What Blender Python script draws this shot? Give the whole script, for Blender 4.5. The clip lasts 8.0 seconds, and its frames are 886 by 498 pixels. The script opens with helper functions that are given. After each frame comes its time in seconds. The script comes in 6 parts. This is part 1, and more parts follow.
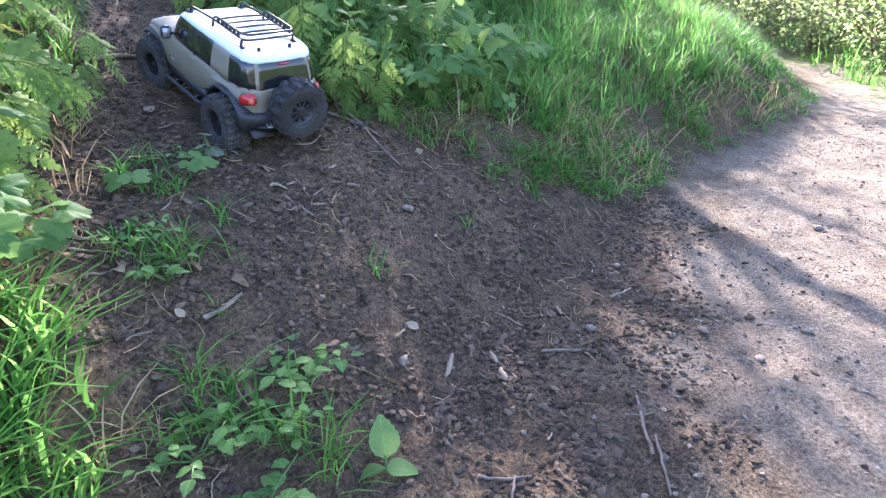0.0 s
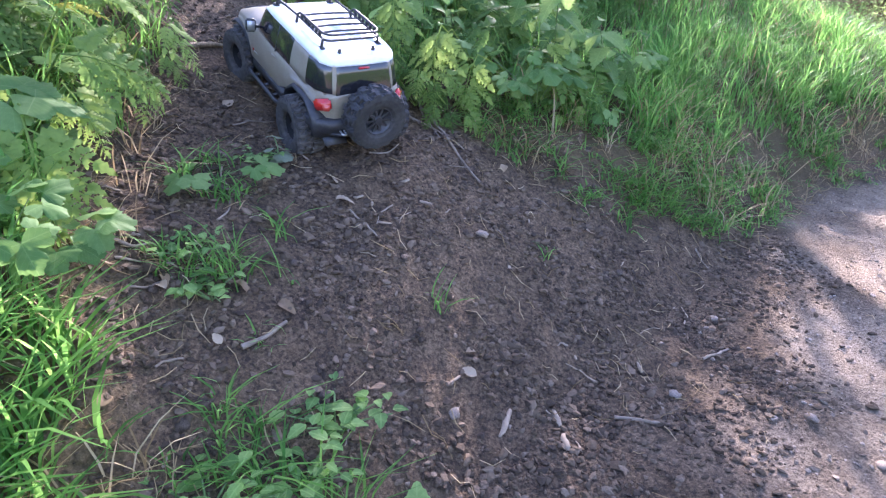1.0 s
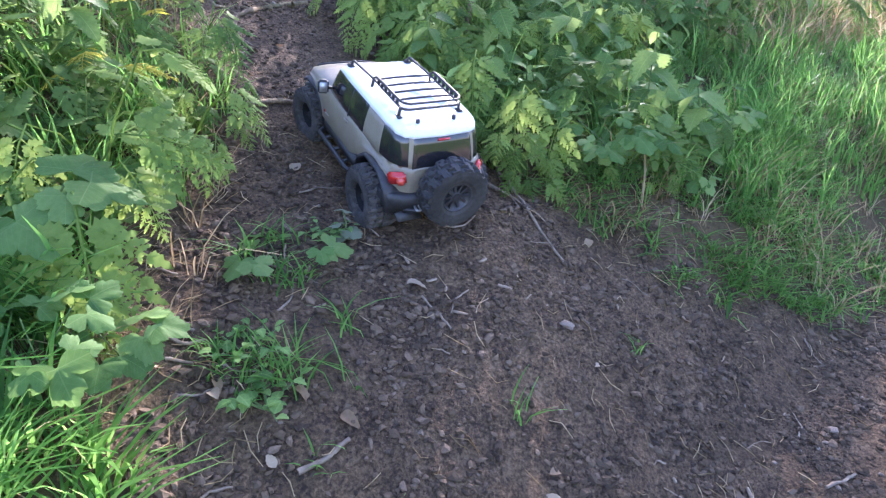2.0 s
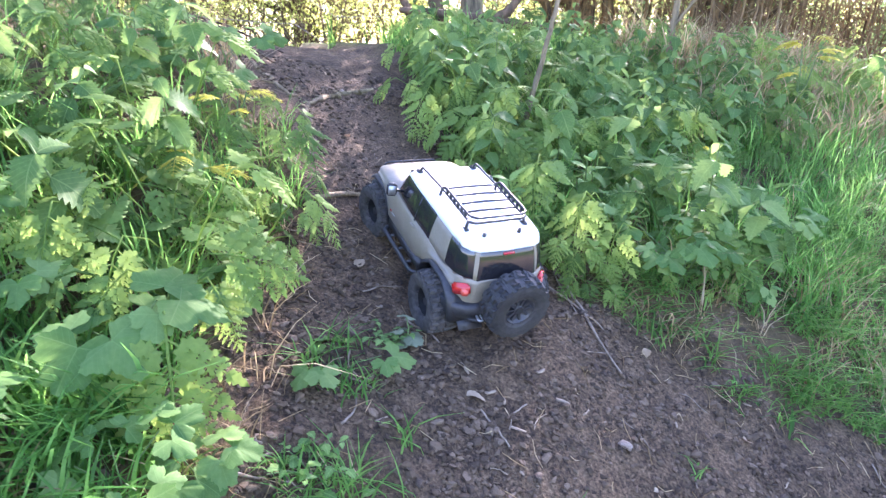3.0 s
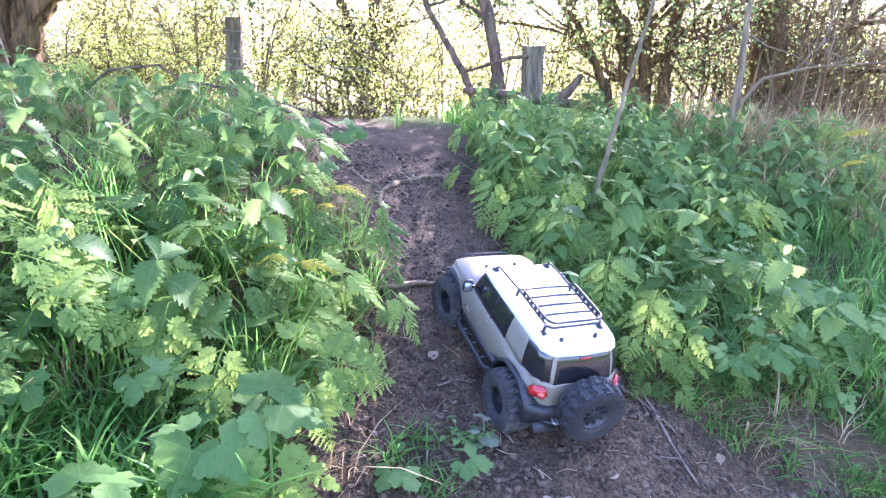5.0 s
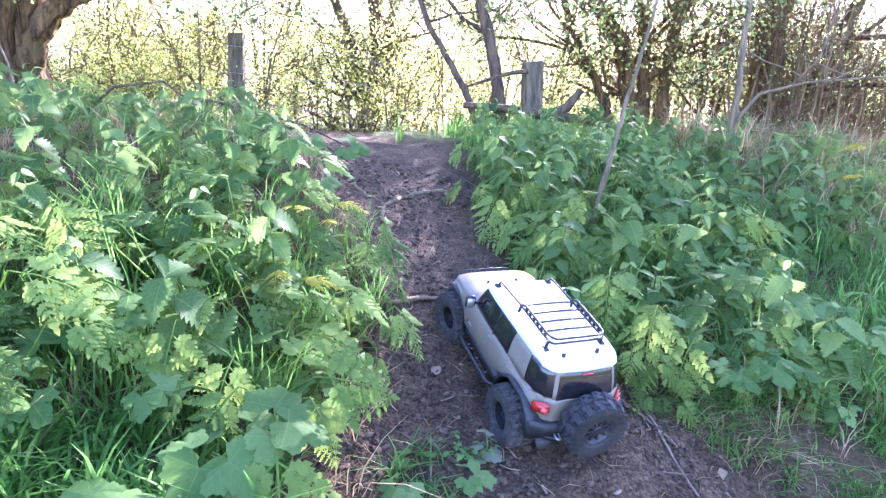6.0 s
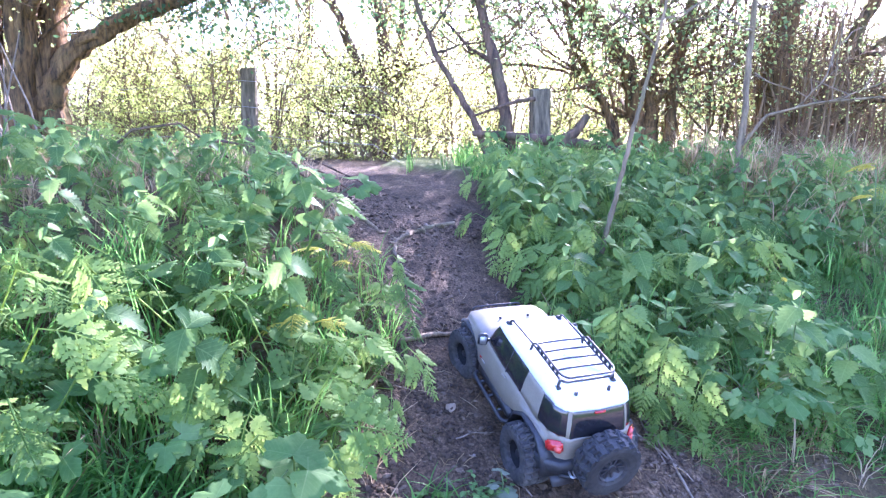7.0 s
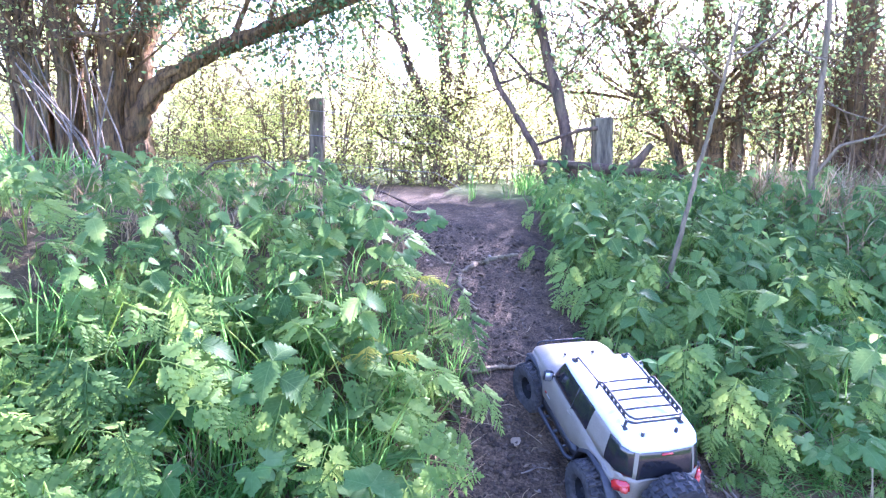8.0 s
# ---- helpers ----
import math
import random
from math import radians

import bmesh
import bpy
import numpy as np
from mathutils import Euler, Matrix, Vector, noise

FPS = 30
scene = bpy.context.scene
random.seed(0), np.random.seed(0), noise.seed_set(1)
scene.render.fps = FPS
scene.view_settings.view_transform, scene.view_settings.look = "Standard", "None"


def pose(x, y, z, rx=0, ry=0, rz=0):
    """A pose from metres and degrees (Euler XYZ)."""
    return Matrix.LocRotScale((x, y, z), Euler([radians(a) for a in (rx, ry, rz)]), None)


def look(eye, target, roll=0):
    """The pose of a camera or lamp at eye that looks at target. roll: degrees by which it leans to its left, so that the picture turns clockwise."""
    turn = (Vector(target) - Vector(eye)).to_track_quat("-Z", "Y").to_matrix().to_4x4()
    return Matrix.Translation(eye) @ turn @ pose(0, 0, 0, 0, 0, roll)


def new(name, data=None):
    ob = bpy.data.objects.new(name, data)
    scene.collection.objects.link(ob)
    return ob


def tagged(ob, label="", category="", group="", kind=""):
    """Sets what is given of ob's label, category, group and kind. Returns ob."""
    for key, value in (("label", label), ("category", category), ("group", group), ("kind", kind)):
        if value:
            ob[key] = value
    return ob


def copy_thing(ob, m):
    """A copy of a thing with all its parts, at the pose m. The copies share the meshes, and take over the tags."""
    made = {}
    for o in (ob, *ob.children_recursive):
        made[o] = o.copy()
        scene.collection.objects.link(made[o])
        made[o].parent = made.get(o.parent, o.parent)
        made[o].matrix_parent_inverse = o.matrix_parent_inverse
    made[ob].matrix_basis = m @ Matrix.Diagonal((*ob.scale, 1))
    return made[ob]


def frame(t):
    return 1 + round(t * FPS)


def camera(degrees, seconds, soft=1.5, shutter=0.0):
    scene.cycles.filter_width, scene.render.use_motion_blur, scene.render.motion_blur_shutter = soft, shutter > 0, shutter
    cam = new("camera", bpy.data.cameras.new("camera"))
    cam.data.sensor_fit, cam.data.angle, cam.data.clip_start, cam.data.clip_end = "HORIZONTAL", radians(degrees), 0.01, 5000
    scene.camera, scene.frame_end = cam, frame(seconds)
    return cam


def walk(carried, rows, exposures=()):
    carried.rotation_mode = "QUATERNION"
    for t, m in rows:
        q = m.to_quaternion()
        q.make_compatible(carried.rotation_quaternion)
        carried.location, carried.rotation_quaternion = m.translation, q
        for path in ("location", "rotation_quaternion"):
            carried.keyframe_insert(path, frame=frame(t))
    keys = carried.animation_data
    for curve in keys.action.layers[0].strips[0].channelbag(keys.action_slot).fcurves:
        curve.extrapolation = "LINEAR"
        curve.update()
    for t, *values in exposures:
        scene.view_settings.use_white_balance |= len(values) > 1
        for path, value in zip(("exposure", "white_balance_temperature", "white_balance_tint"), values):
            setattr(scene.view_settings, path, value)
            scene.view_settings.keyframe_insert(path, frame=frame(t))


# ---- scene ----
# ---------------------------------------------------------------- camera and walk
cam = camera(71.0, 8.0, soft=1.25, shutter=0.12)
# seconds, x, y, z, yaw, pitch, roll
ROWS = [
    (0.0, 0.049, -0.281, 0.641, -23.83, -23.39, 1.39),
    (0.5, 0.129, -0.202, 0.653, -17.62, -23.81, -0.26),
    (1.0, 0.123, -0.163, 0.668, -14.06, -24.42, -0.94),
    (1.5, 0.129, -0.096, 0.724, -10.64, -24.98, -0.12),
    (1.7, 0.120, -0.055, 0.716, -9.81, -23.62, -0.33),
    (2.8, 0.089, 0.038, 0.773, -5.90, -19.94, -3.70),
    (3.0, 0.066, 0.016, 0.815, -4.47, -17.56, -2.72),
    (3.5, 0.037, 0.014, 0.838, -2.25, -16.22, -2.52),
    (4.0, 0.022, -0.004, 0.874, -0.84, -14.24, -1.91),
    (4.5, 0.008, 0.010, 0.879, -0.61, -13.67, -3.26),
    (5.0, 0.000, -0.003, 0.899, -0.04, -12.57, -3.34),
    (6.5, -0.007, -0.018, 0.923, -0.14, -11.04, -3.10),
    (7.0, -0.005, -0.034, 0.957, 0.85, -9.74, -1.67),
    (7.5, -0.017, -0.066, 0.986, 4.58, -7.80, -0.74),
    (8.0, -0.030, -0.077, 0.998, 6.06, -7.99, -1.67),
]
EXPOSURE = [(0.0, 2.78, 5520, 24), (0.5, 3.05, 5650, 36), (1.0, 2.88, 5600, 34), (1.7, 2.75, 5560, 32), (2.8, 3.35, 5720, 33), (3.5, 3.41, 5600, 36), (5.0, 3.39, 5340, 39), (8.0, 3.37, 4920, 44)]
walk(cam, [(t, pose(x, y, z, 90 + pitch, roll, yaw)) for t, x, y, z, yaw, pitch, roll in ROWS], EXPOSURE)

# ---------------------------------------------------------------- sky and sun
SUN_AZ, SUN_EL = 22.0, 30.0
world = bpy.data.worlds.new("evening_sky")
scene.world = world
world.use_nodes = True
wn, wl = world.node_tree.nodes, world.node_tree.links
sky = wn.new("ShaderNodeTexSky")
sky.sky_type, sky.sun_disc = "NISHITA", False
sky.sun_elevation, sky.sun_rotation = radians(SUN_EL), radians(SUN_AZ)
sky.air_density, sky.dust_density, sky.ozone_density = 1.0, 1.5, 1.0
wl.new(sky.outputs[0], wn["Background"].inputs[0])
wn["Background"].inputs[1].default_value = 0.115
sun_data = bpy.data.lights.new("sun", "SUN")
sun_data.energy, sun_data.angle, sun_data.color = 5.0, radians(0.6), (1.0, 0.89, 0.72)
sun = new("sun", sun_data)
sun_way = Vector((math.sin(radians(SUN_AZ)) * math.cos(radians(SUN_EL)), math.cos(radians(SUN_AZ)) * math.cos(radians(SUN_EL)), math.sin(radians(SUN_EL))))
sun.matrix_world = look(sun_way * 30, (0, 0, 0))


# ---------------------------------------------------------------- materials
def nodes_of(name):
    m = bpy.data.materials.new(name)
    m.use_nodes = True
    nt = m.node_tree
    return m, nt.nodes, nt.links, nt.nodes["Principled BSDF"]


def ramp(nodes, stops):
    r = nodes.new("ShaderNodeValToRGB")
    while len(r.color_ramp.elements) < len(stops):
        r.color_ramp.elements.new(0.5)
    for e, (p, c) in zip(r.color_ramp.elements, stops):
        e.position, e.color = p, (*c, 1)
    return r


def noise_node(nodes, links, scale, detail=4.0, rough=0.6, kind="Object"):
    tc = nodes.new("ShaderNodeTexCoord")
    n = nodes.new("ShaderNodeTexNoise")
    n.inputs["Scale"].default_value, n.inputs["Detail"].default_value, n.inputs["Roughness"].default_value = scale, detail, rough
    links.new(tc.outputs[kind], n.inputs["Vector"])
    return n


def bump(nodes, links, bsdf, height, strength, distance):
    b = nodes.new("ShaderNodeBump")
    b.inputs["Strength"].default_value, b.inputs["Distance"].default_value = strength, distance
    links.new(height, b.inputs["Height"])
    links.new(b.outputs[0], bsdf.inputs["Normal"])


def mixc(nodes, links, fac, a, b, mode="MIX"):
    m = nodes.new("ShaderNodeMix")
    m.data_type, m.blend_type = "RGBA", mode
    if hasattr(fac, "links"):
        links.new(fac, m.inputs[0])
    else:
        m.inputs[0].default_value = fac
    for sock, v in ((m.inputs[6], a), (m.inputs[7], b)):
        if hasattr(v, "links"):
            links.new(v, sock)
        else:
            sock.default_value = (*v, 1)
    return m.outputs[2]


def plain(name, dark, light, rough, scale=60.0, metal=0.0, relief=0.2, depth=0.001, spec=0.5, coat=0.0):
    """A surface with two scales of colour change and fine relief."""
    m, nd, ln, p = nodes_of(name)
    a = noise_node(nd, ln, scale, 5.0)
    b = noise_node(nd, ln, scale / 9.0, 3.0)
    f = nd.new("ShaderNodeMath")
    f.operation = "MULTIPLY"
    ln.new(a.outputs[0], f.inputs[0])
    ln.new(b.outputs[0], f.inputs[1])
    r = ramp(nd, [(0.12, dark), (0.4, light)])
    ln.new(f.outputs[0], r.inputs[0])
    ln.new(r.outputs[0], p.inputs["Base Color"])
    p.inputs["Roughness"].default_value, p.inputs["Metallic"].default_value = rough, metal
    p.inputs["Specular IOR Level"].default_value = spec
    p.inputs["Coat Weight"].default_value = coat
    if relief:
        bump(nd, ln, p, a.outputs[0], relief, depth)
    return m


def leafy(name, dark, mid, light, through_it=0.4, rough=0.45, islands=False, vein=120.0, ribs=0.0, rays=0.0):
    """A leaf: colour varies from leaf to leaf and over the blade, and light passes through it."""
    m, nd, ln, p = nodes_of(name)
    if islands:
        rnd = nd.new("ShaderNodeNewGeometry").outputs["Random Per Island"]
    else:
        rnd = nd.new("ShaderNodeObjectInfo").outputs["Random"]
    a = noise_node(nd, ln, vein, 3.0)
    add = nd.new("ShaderNodeMath")
    add.operation = "MULTIPLY_ADD"
    ln.new(a.outputs[0], add.inputs[0])
    add.inputs[1].default_value = 0.5
    sub = nd.new("ShaderNodeMath")
    sub.operation = "MULTIPLY_ADD"
    ln.new(rnd, sub.inputs[0])
    sub.inputs[1].default_value, sub.inputs[2].default_value = 0.8, -0.16
    ln.new(sub.outputs[0], add.inputs[2])
    r = ramp(nd, [(0.0, dark), (0.5, mid), (1.0, light)])
    ln.new(add.outputs[0], r.inputs[0])
    colour = r.outputs[0]
    if ribs:
        tc = nd.new("ShaderNodeTexCoord")
        sx = nd.new("ShaderNodeSeparateXYZ")
        ln.new(tc.outputs["Object"], sx.inputs[0])

        def calc(op, a_, b_):
            n_ = nd.new("ShaderNodeMath")
            n_.operation = op
            for sock, v_ in zip(n_.inputs, (a_, b_)):
                if hasattr(v_, "links"):
                    ln.new(v_, sock)
                elif v_ is not None:
                    sock.default_value = v_
            return n_.outputs[0]

        ay = calc("ABSOLUTE", sx.outputs[1], None)
        mid_rib = calc("LESS_THAN", ay, 0.0011)
        side_rib = calc("LESS_THAN", calc("FRACT", calc("MULTIPLY", calc("SUBTRACT", sx.outputs[0], calc("MULTIPLY", ay, 0.9)), ribs), None), 0.13)
        rib = calc("MULTIPLY", calc("MAXIMUM", mid_rib, calc("MULTIPLY", side_rib, 0.6)), 0.2)
        colour = mixc(nd, ln, rib, r.outputs[0], tuple(min(1.0, v_ * 1.5 + 0.03) for v_ in light))
    if rays:
        tc = nd.new("ShaderNodeTexCoord")
        sx = nd.new("ShaderNodeSeparateXYZ")
        ln.new(tc.outputs["Object"], sx.inputs[0])

        def calc(op, a_, b_=None):
            n_ = nd.new("ShaderNodeMath")
            n_.operation = op
            for sock, v_ in zip(n_.inputs, (a_, b_)):
                if hasattr(v_, "links"):
                    ln.new(v_, sock)
                elif v_ is not None:
                    sock.default_value = v_
            return n_.outputs[0]

        turn = calc("ABSOLUTE", calc("SUBTRACT", calc("FRACT", calc("ADD", calc("DIVIDE", calc("ARCTAN2", sx.outputs[1], sx.outputs[0]), rays), 0.5)), 0.5))
        out = calc("SQRT", calc("ADD", calc("MULTIPLY", sx.outputs[0], sx.outputs[0]), calc("MULTIPLY", sx.outputs[1], sx.outputs[1])))
        off = calc("MULTIPLY", turn, out)
        main = calc("LESS_THAN", off, 0.00045)
        side = calc("LESS_THAN", calc("FRACT", calc("SUBTRACT", calc("MULTIPLY", out, 130.0), calc("MULTIPLY", off, 220.0))), 0.14)
        colour = mixc(nd, ln, calc("MULTIPLY", calc("MAXIMUM", main, calc("MULTIPLY", side, 0.4)), 0.14), r.outputs[0], tuple(min(1.0, v_ * 1.4 + 0.02) for v_ in light))
    ln.new(colour, p.inputs["Base Color"])
    p.inputs["Roughness"].default_value = rough
    p.inputs["Specular IOR Level"].default_value = 0.1
    bump(nd, ln, p, a.outputs[0], 0.25, 0.002)
    t = nd.new("ShaderNodeBsdfTranslucent")
    hs = nd.new("ShaderNodeHueSaturation")
    hs.inputs["Hue"].default_value, hs.inputs["Saturation"].default_value, hs.inputs["Value"].default_value = 0.485, 1.0, 1.9
    ln.new(colour, hs.inputs["Color"])
    ln.new(hs.outputs[0], t.inputs["Color"])
    mx = nd.new("ShaderNodeMixShader")
    mx.inputs[0].default_value = through_it
    ln.new(p.outputs[0], mx.inputs[1])
    ln.new(t.outputs[0], mx.inputs[2])
    ln.new(mx.outputs[0], nd["Material Output"].inputs["Surface"])
    return m


def soil_material():
    m, nd, ln, p = nodes_of("soil")
    at = nd.new("ShaderNodeAttribute")
    at.attribute_name = "cover"
    sp = nd.new("ShaderNodeSeparateColor")
    ln.new(at.outputs["Color"], sp.inputs[0])
    fine = noise_node(nd, ln, 160.0, 6.0, 0.7)
    mid = noise_node(nd, ln, 22.0, 5.0, 0.6)
    big = noise_node(nd, ln, 3.0, 3.0)
    soil = ramp(nd, [(0.4, (0.042, 0.031, 0.024)), (0.5, (0.118, 0.08, 0.048)), (0.62, (0.235, 0.167, 0.104))])
    s = nd.new("ShaderNodeMath")
    s.operation = "MULTIPLY_ADD"
    ln.new(fine.outputs[0], s.inputs[0])
    s.inputs[1].default_value = 0.7
    h = nd.new("ShaderNodeMath")
    h.operation = "MULTIPLY"
    ln.new(mid.outputs[0], h.inputs[0])
    h.inputs[1].default_value = 0.3
    ln.new(h.outputs[0], s.inputs[2])
    ln.new(s.outputs[0], soil.inputs[0])
    path = ramp(nd, [(0.39, (0.12, 0.092, 0.066)), (0.5, (0.24, 0.19, 0.138)), (0.61, (0.37, 0.305, 0.232))])
    ln.new(s.outputs[0], path.inputs[0])
    litter = ramp(nd, [(0.3, (0.05, 0.04, 0.022)), (0.5, (0.12, 0.09, 0.045)), (0.7, (0.2, 0.15, 0.08))])
    ln.new(s.outputs[0], litter.inputs[0])
    field = ramp(nd, [(0.35, (0.07, 0.11, 0.025)), (0.65, (0.17, 0.22, 0.06))])
    ln.new(mid.outputs[0], field.inputs[0])
    c = mixc(nd, ln, sp.outputs[0], soil.outputs[0], path.outputs[0])
    c = mixc(nd, ln, sp.outputs[1], c, litter.outputs[0])
    c = mixc(nd, ln, sp.outputs[2], c, field.outputs[0])
    stain = ramp(nd, [(0.35, (0.75, 0.75, 0.75)), (0.65, (1.1, 1.08, 1.05))])
    ln.new(big.outputs[0], stain.inputs[0])
    c = mixc(nd, ln, 1.0, c, stain.outputs[0], "MULTIPLY")
    ln.new(c, p.inputs["Base Color"])
    p.inputs["Roughness"].default_value = 0.95
    p.inputs["Specular IOR Level"].default_value = 0.2
    bump(nd, ln, p, s.outputs[0], 1.0, 0.012)
    return m


def bark_material(name, dark, light, scale):
    m, nd, ln, p = nodes_of(name)
    tc = nd.new("ShaderNodeTexCoord")
    mp = nd.new("ShaderNodeMapping")
    mp.inputs["Scale"].default_value = (1, 1, 0.16)
    ln.new(tc.outputs["Object"], mp.inputs["Vector"])
    n = nd.new("ShaderNodeTexNoise")
    n.inputs["Scale"].default_value, n.inputs["Detail"].default_value, n.inputs["Roughness"].default_value = scale, 6.0, 0.65
    ln.new(mp.outputs[0], n.inputs["Vector"])
    r = ramp(nd, [(0.33, dark), (0.66, light)])
    ln.new(n.outputs[0], r.inputs[0])
    moss = noise_node(nd, ln, 4.0, 3.0)
    mr = ramp(nd, [(0.52, (0, 0, 0)), (0.7, (0.55, 0.55, 0.55))])
    ln.new(moss.outputs[0], mr.inputs[0])
    c = mixc(nd, ln, mr.outputs[0], r.outputs[0], (0.1, 0.1, 0.035))
    ln.new(c, p.inputs["Base Color"])
    p.inputs["Roughness"].default_value = 0.9
    bump(nd, ln, p, n.outputs[0], 1.0, 0.02)
    return m


def clear_film(name, tint, rough):
    m, nd, ln, p = nodes_of(name)
    n = noise_node(nd, ln, 90.0, 4.0)
    r = ramp(nd, [(0.3, tint), (0.75, tuple(v * 1.6 for v in tint))])
    ln.new(n.outputs[0], r.inputs[0])
    ln.new(r.outputs[0], p.inputs["Base Color"])
    p.inputs["Roughness"].default_value = rough
    p.inputs["Coat Weight"].default_value, p.inputs["Coat Roughness"].default_value = 0.6, 0.08
    return m


SOIL = soil_material()
CRUMB = plain("soil_crumb", (0.045, 0.034, 0.026), (0.17, 0.128, 0.095), 0.95, 90.0, relief=0.6, depth=0.003, spec=0.2)
def crumb_material(name, stops):
    m, nd, ln, p = nodes_of(name)
    rnd = nd.new("ShaderNodeNewGeometry").outputs["Random Per Island"]
    n = noise_node(nd, ln, 220.0, 4.0)
    a = nd.new("ShaderNodeMath")
    a.operation = "MULTIPLY_ADD"
    ln.new(n.outputs[0], a.inputs[0])
    a.inputs[1].default_value = 0.45
    b = nd.new("ShaderNodeMath")
    b.operation = "MULTIPLY_ADD"
    ln.new(rnd, b.inputs[0])
    b.inputs[1].default_value, b.inputs[2].default_value = 0.75, -0.1
    ln.new(b.outputs[0], a.inputs[2])
    r = ramp(nd, stops)
    ln.new(a.outputs[0], r.inputs[0])
    ln.new(r.outputs[0], p.inputs["Base Color"])
    p.inputs["Roughness"].default_value = 0.95
    p.inputs["Specular IOR Level"].default_value = 0.2
    bump(nd, ln, p, n.outputs[0], 0.7, 0.003)
    return m


CRUMBS = crumb_material("soil_crumbs", [(0.05, (0.04, 0.029, 0.022)), (0.5, (0.1, 0.071, 0.045)), (0.8, (0.155, 0.112, 0.075)), (1.0, (0.215, 0.165, 0.12))])
STONE = plain("stone", (0.17, 0.13, 0.1), (0.36, 0.29, 0.225), 0.85, 80.0, relief=0.5, depth=0.002, spec=0.3)
NETTLE = leafy("nettle_leaf", (0.05, 0.105, 0.034), (0.114, 0.2, 0.058), (0.224, 0.315, 0.1), 0.42, 0.55, ribs=105.0)
PARSLEY = leafy("parsley_leaf", (0.06, 0.123, 0.033), (0.138, 0.225, 0.056), (0.27, 0.365, 0.095), 0.48, 0.62)
BROAD = leafy("broad_leaf", (0.08, 0.165, 0.052), (0.145, 0.265, 0.08), (0.26, 0.39, 0.125), 0.45, 0.52, ribs=90.0)
LOBED = leafy("lobed_leaf", (0.062, 0.135, 0.035), (0.118, 0.215, 0.064), (0.215, 0.31, 0.11), 0.42, 0.62, vein=90.0, rays=radians(95))
FRESH = leafy("fresh_leaf", (0.09, 0.15, 0.06), (0.17, 0.25, 0.09), (0.3, 0.38, 0.15), 0.6, 0.5, True, 30.0)
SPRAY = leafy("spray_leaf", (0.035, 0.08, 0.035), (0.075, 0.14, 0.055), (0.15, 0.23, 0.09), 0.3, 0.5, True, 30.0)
DEBRIS = crumb_material("debris", [(0.05, (0.05, 0.04, 0.032)), (0.4, (0.16, 0.13, 0.1)), (0.75, (0.3, 0.25, 0.2)), (1.0, (0.5, 0.43, 0.35))])
GRASS = leafy("grass_blade", (0.044, 0.112, 0.03), (0.095, 0.235, 0.05), (0.2, 0.375, 0.095), 0.56, 0.45, True, 30.0)
STRAW = leafy("dry_grass", (0.16, 0.11, 0.05), (0.33, 0.25, 0.13), (0.5, 0.41, 0.25), 0.3, 0.7, True, 30.0)
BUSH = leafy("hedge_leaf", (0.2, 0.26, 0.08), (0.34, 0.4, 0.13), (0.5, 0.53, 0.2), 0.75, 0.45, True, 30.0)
IVY = leafy("scrub_leaf", (0.07, 0.1, 0.033), (0.15, 0.195, 0.06), (0.29, 0.33, 0.12), 0.5, 0.5, True, 30.0)
# yellow of sunlit leaves, put into the leaf colour
YELLOW = leafy("yellowed_leaf", (0.27, 0.27, 0.04), (0.42, 0.41, 0.07), (0.55, 0.54, 0.12), 0.45, 0.5)
STEM = plain("green_stem", (0.08, 0.14, 0.04), (0.17, 0.25, 0.08), 0.6, 120.0)
TWIG = plain("dead_twig", (0.11, 0.08, 0.055), (0.33, 0.26, 0.19), 0.85, 70.0, relief=0.5, depth=0.002)
CHIP = plain("pale_wood_chip", (0.2, 0.15, 0.1), (0.4, 0.31, 0.215), 0.85, 120.0, relief=0.4)
BARK = bark_material("bark", (0.035, 0.022, 0.014), (0.2, 0.122, 0.07), 30.0)
OLD_BARK = bark_material("shaggy_bark", (0.024, 0.015, 0.008), (0.29, 0.17, 0.062), 42.0)
BARK_PALE = bark_material("pale_bark", (0.1, 0.074, 0.043), (0.33, 0.24, 0.135), 30.0)
BARK_BROWN = bark_material("brown_bark", (0.09, 0.055, 0.026), (0.34, 0.215, 0.1), 30.0)
POST = bark_material("weathered_post", (0.06, 0.047, 0.027), (0.24, 0.19, 0.11), 40.0)
WIRE = plain("fence_wire", (0.25, 0.25, 0.25), (0.45, 0.45, 0.44), 0.5, 50.0, metal=0.8)


# ---------------------------------------------------------------- mesh helpers
def array_mesh(name, verts, faces):
    """A mesh from an array of vertices and an array of faces that all have the same number of corners."""
    verts, faces = np.asarray(verts, np.float32), np.asarray(faces, np.int32)
    me = bpy.data.meshes.new(name)
    k = faces.shape[1]
    me.vertices.add(len(verts))
    me.vertices.foreach_set("co", verts.ravel())
    me.loops.add(faces.size)
    me.loops.foreach_set("vertex_index", faces.ravel())
    me.polygons.add(len(faces))
    me.polygons.foreach_set("loop_start", np.arange(0, faces.size, k, dtype=np.int32))
    me.polygons.foreach_set("use_smooth", np.ones(len(faces), bool))
    me.update(calc_edges=True)
    me.validate()
    return me


def scattered(verts, faces, mats):
    """Copies of a small mesh, one for each 4 x 4 matrix, joined into one array."""
    v = np.c_[verts, np.ones(len(verts))]
    out = np.einsum("nij,kj->nki", mats, v)[:, :, :3]
    f = faces[None] + (np.arange(len(mats)) * len(verts))[:, None, None]
    return out.reshape(-1, 3), f.reshape(-1, faces.shape[1])


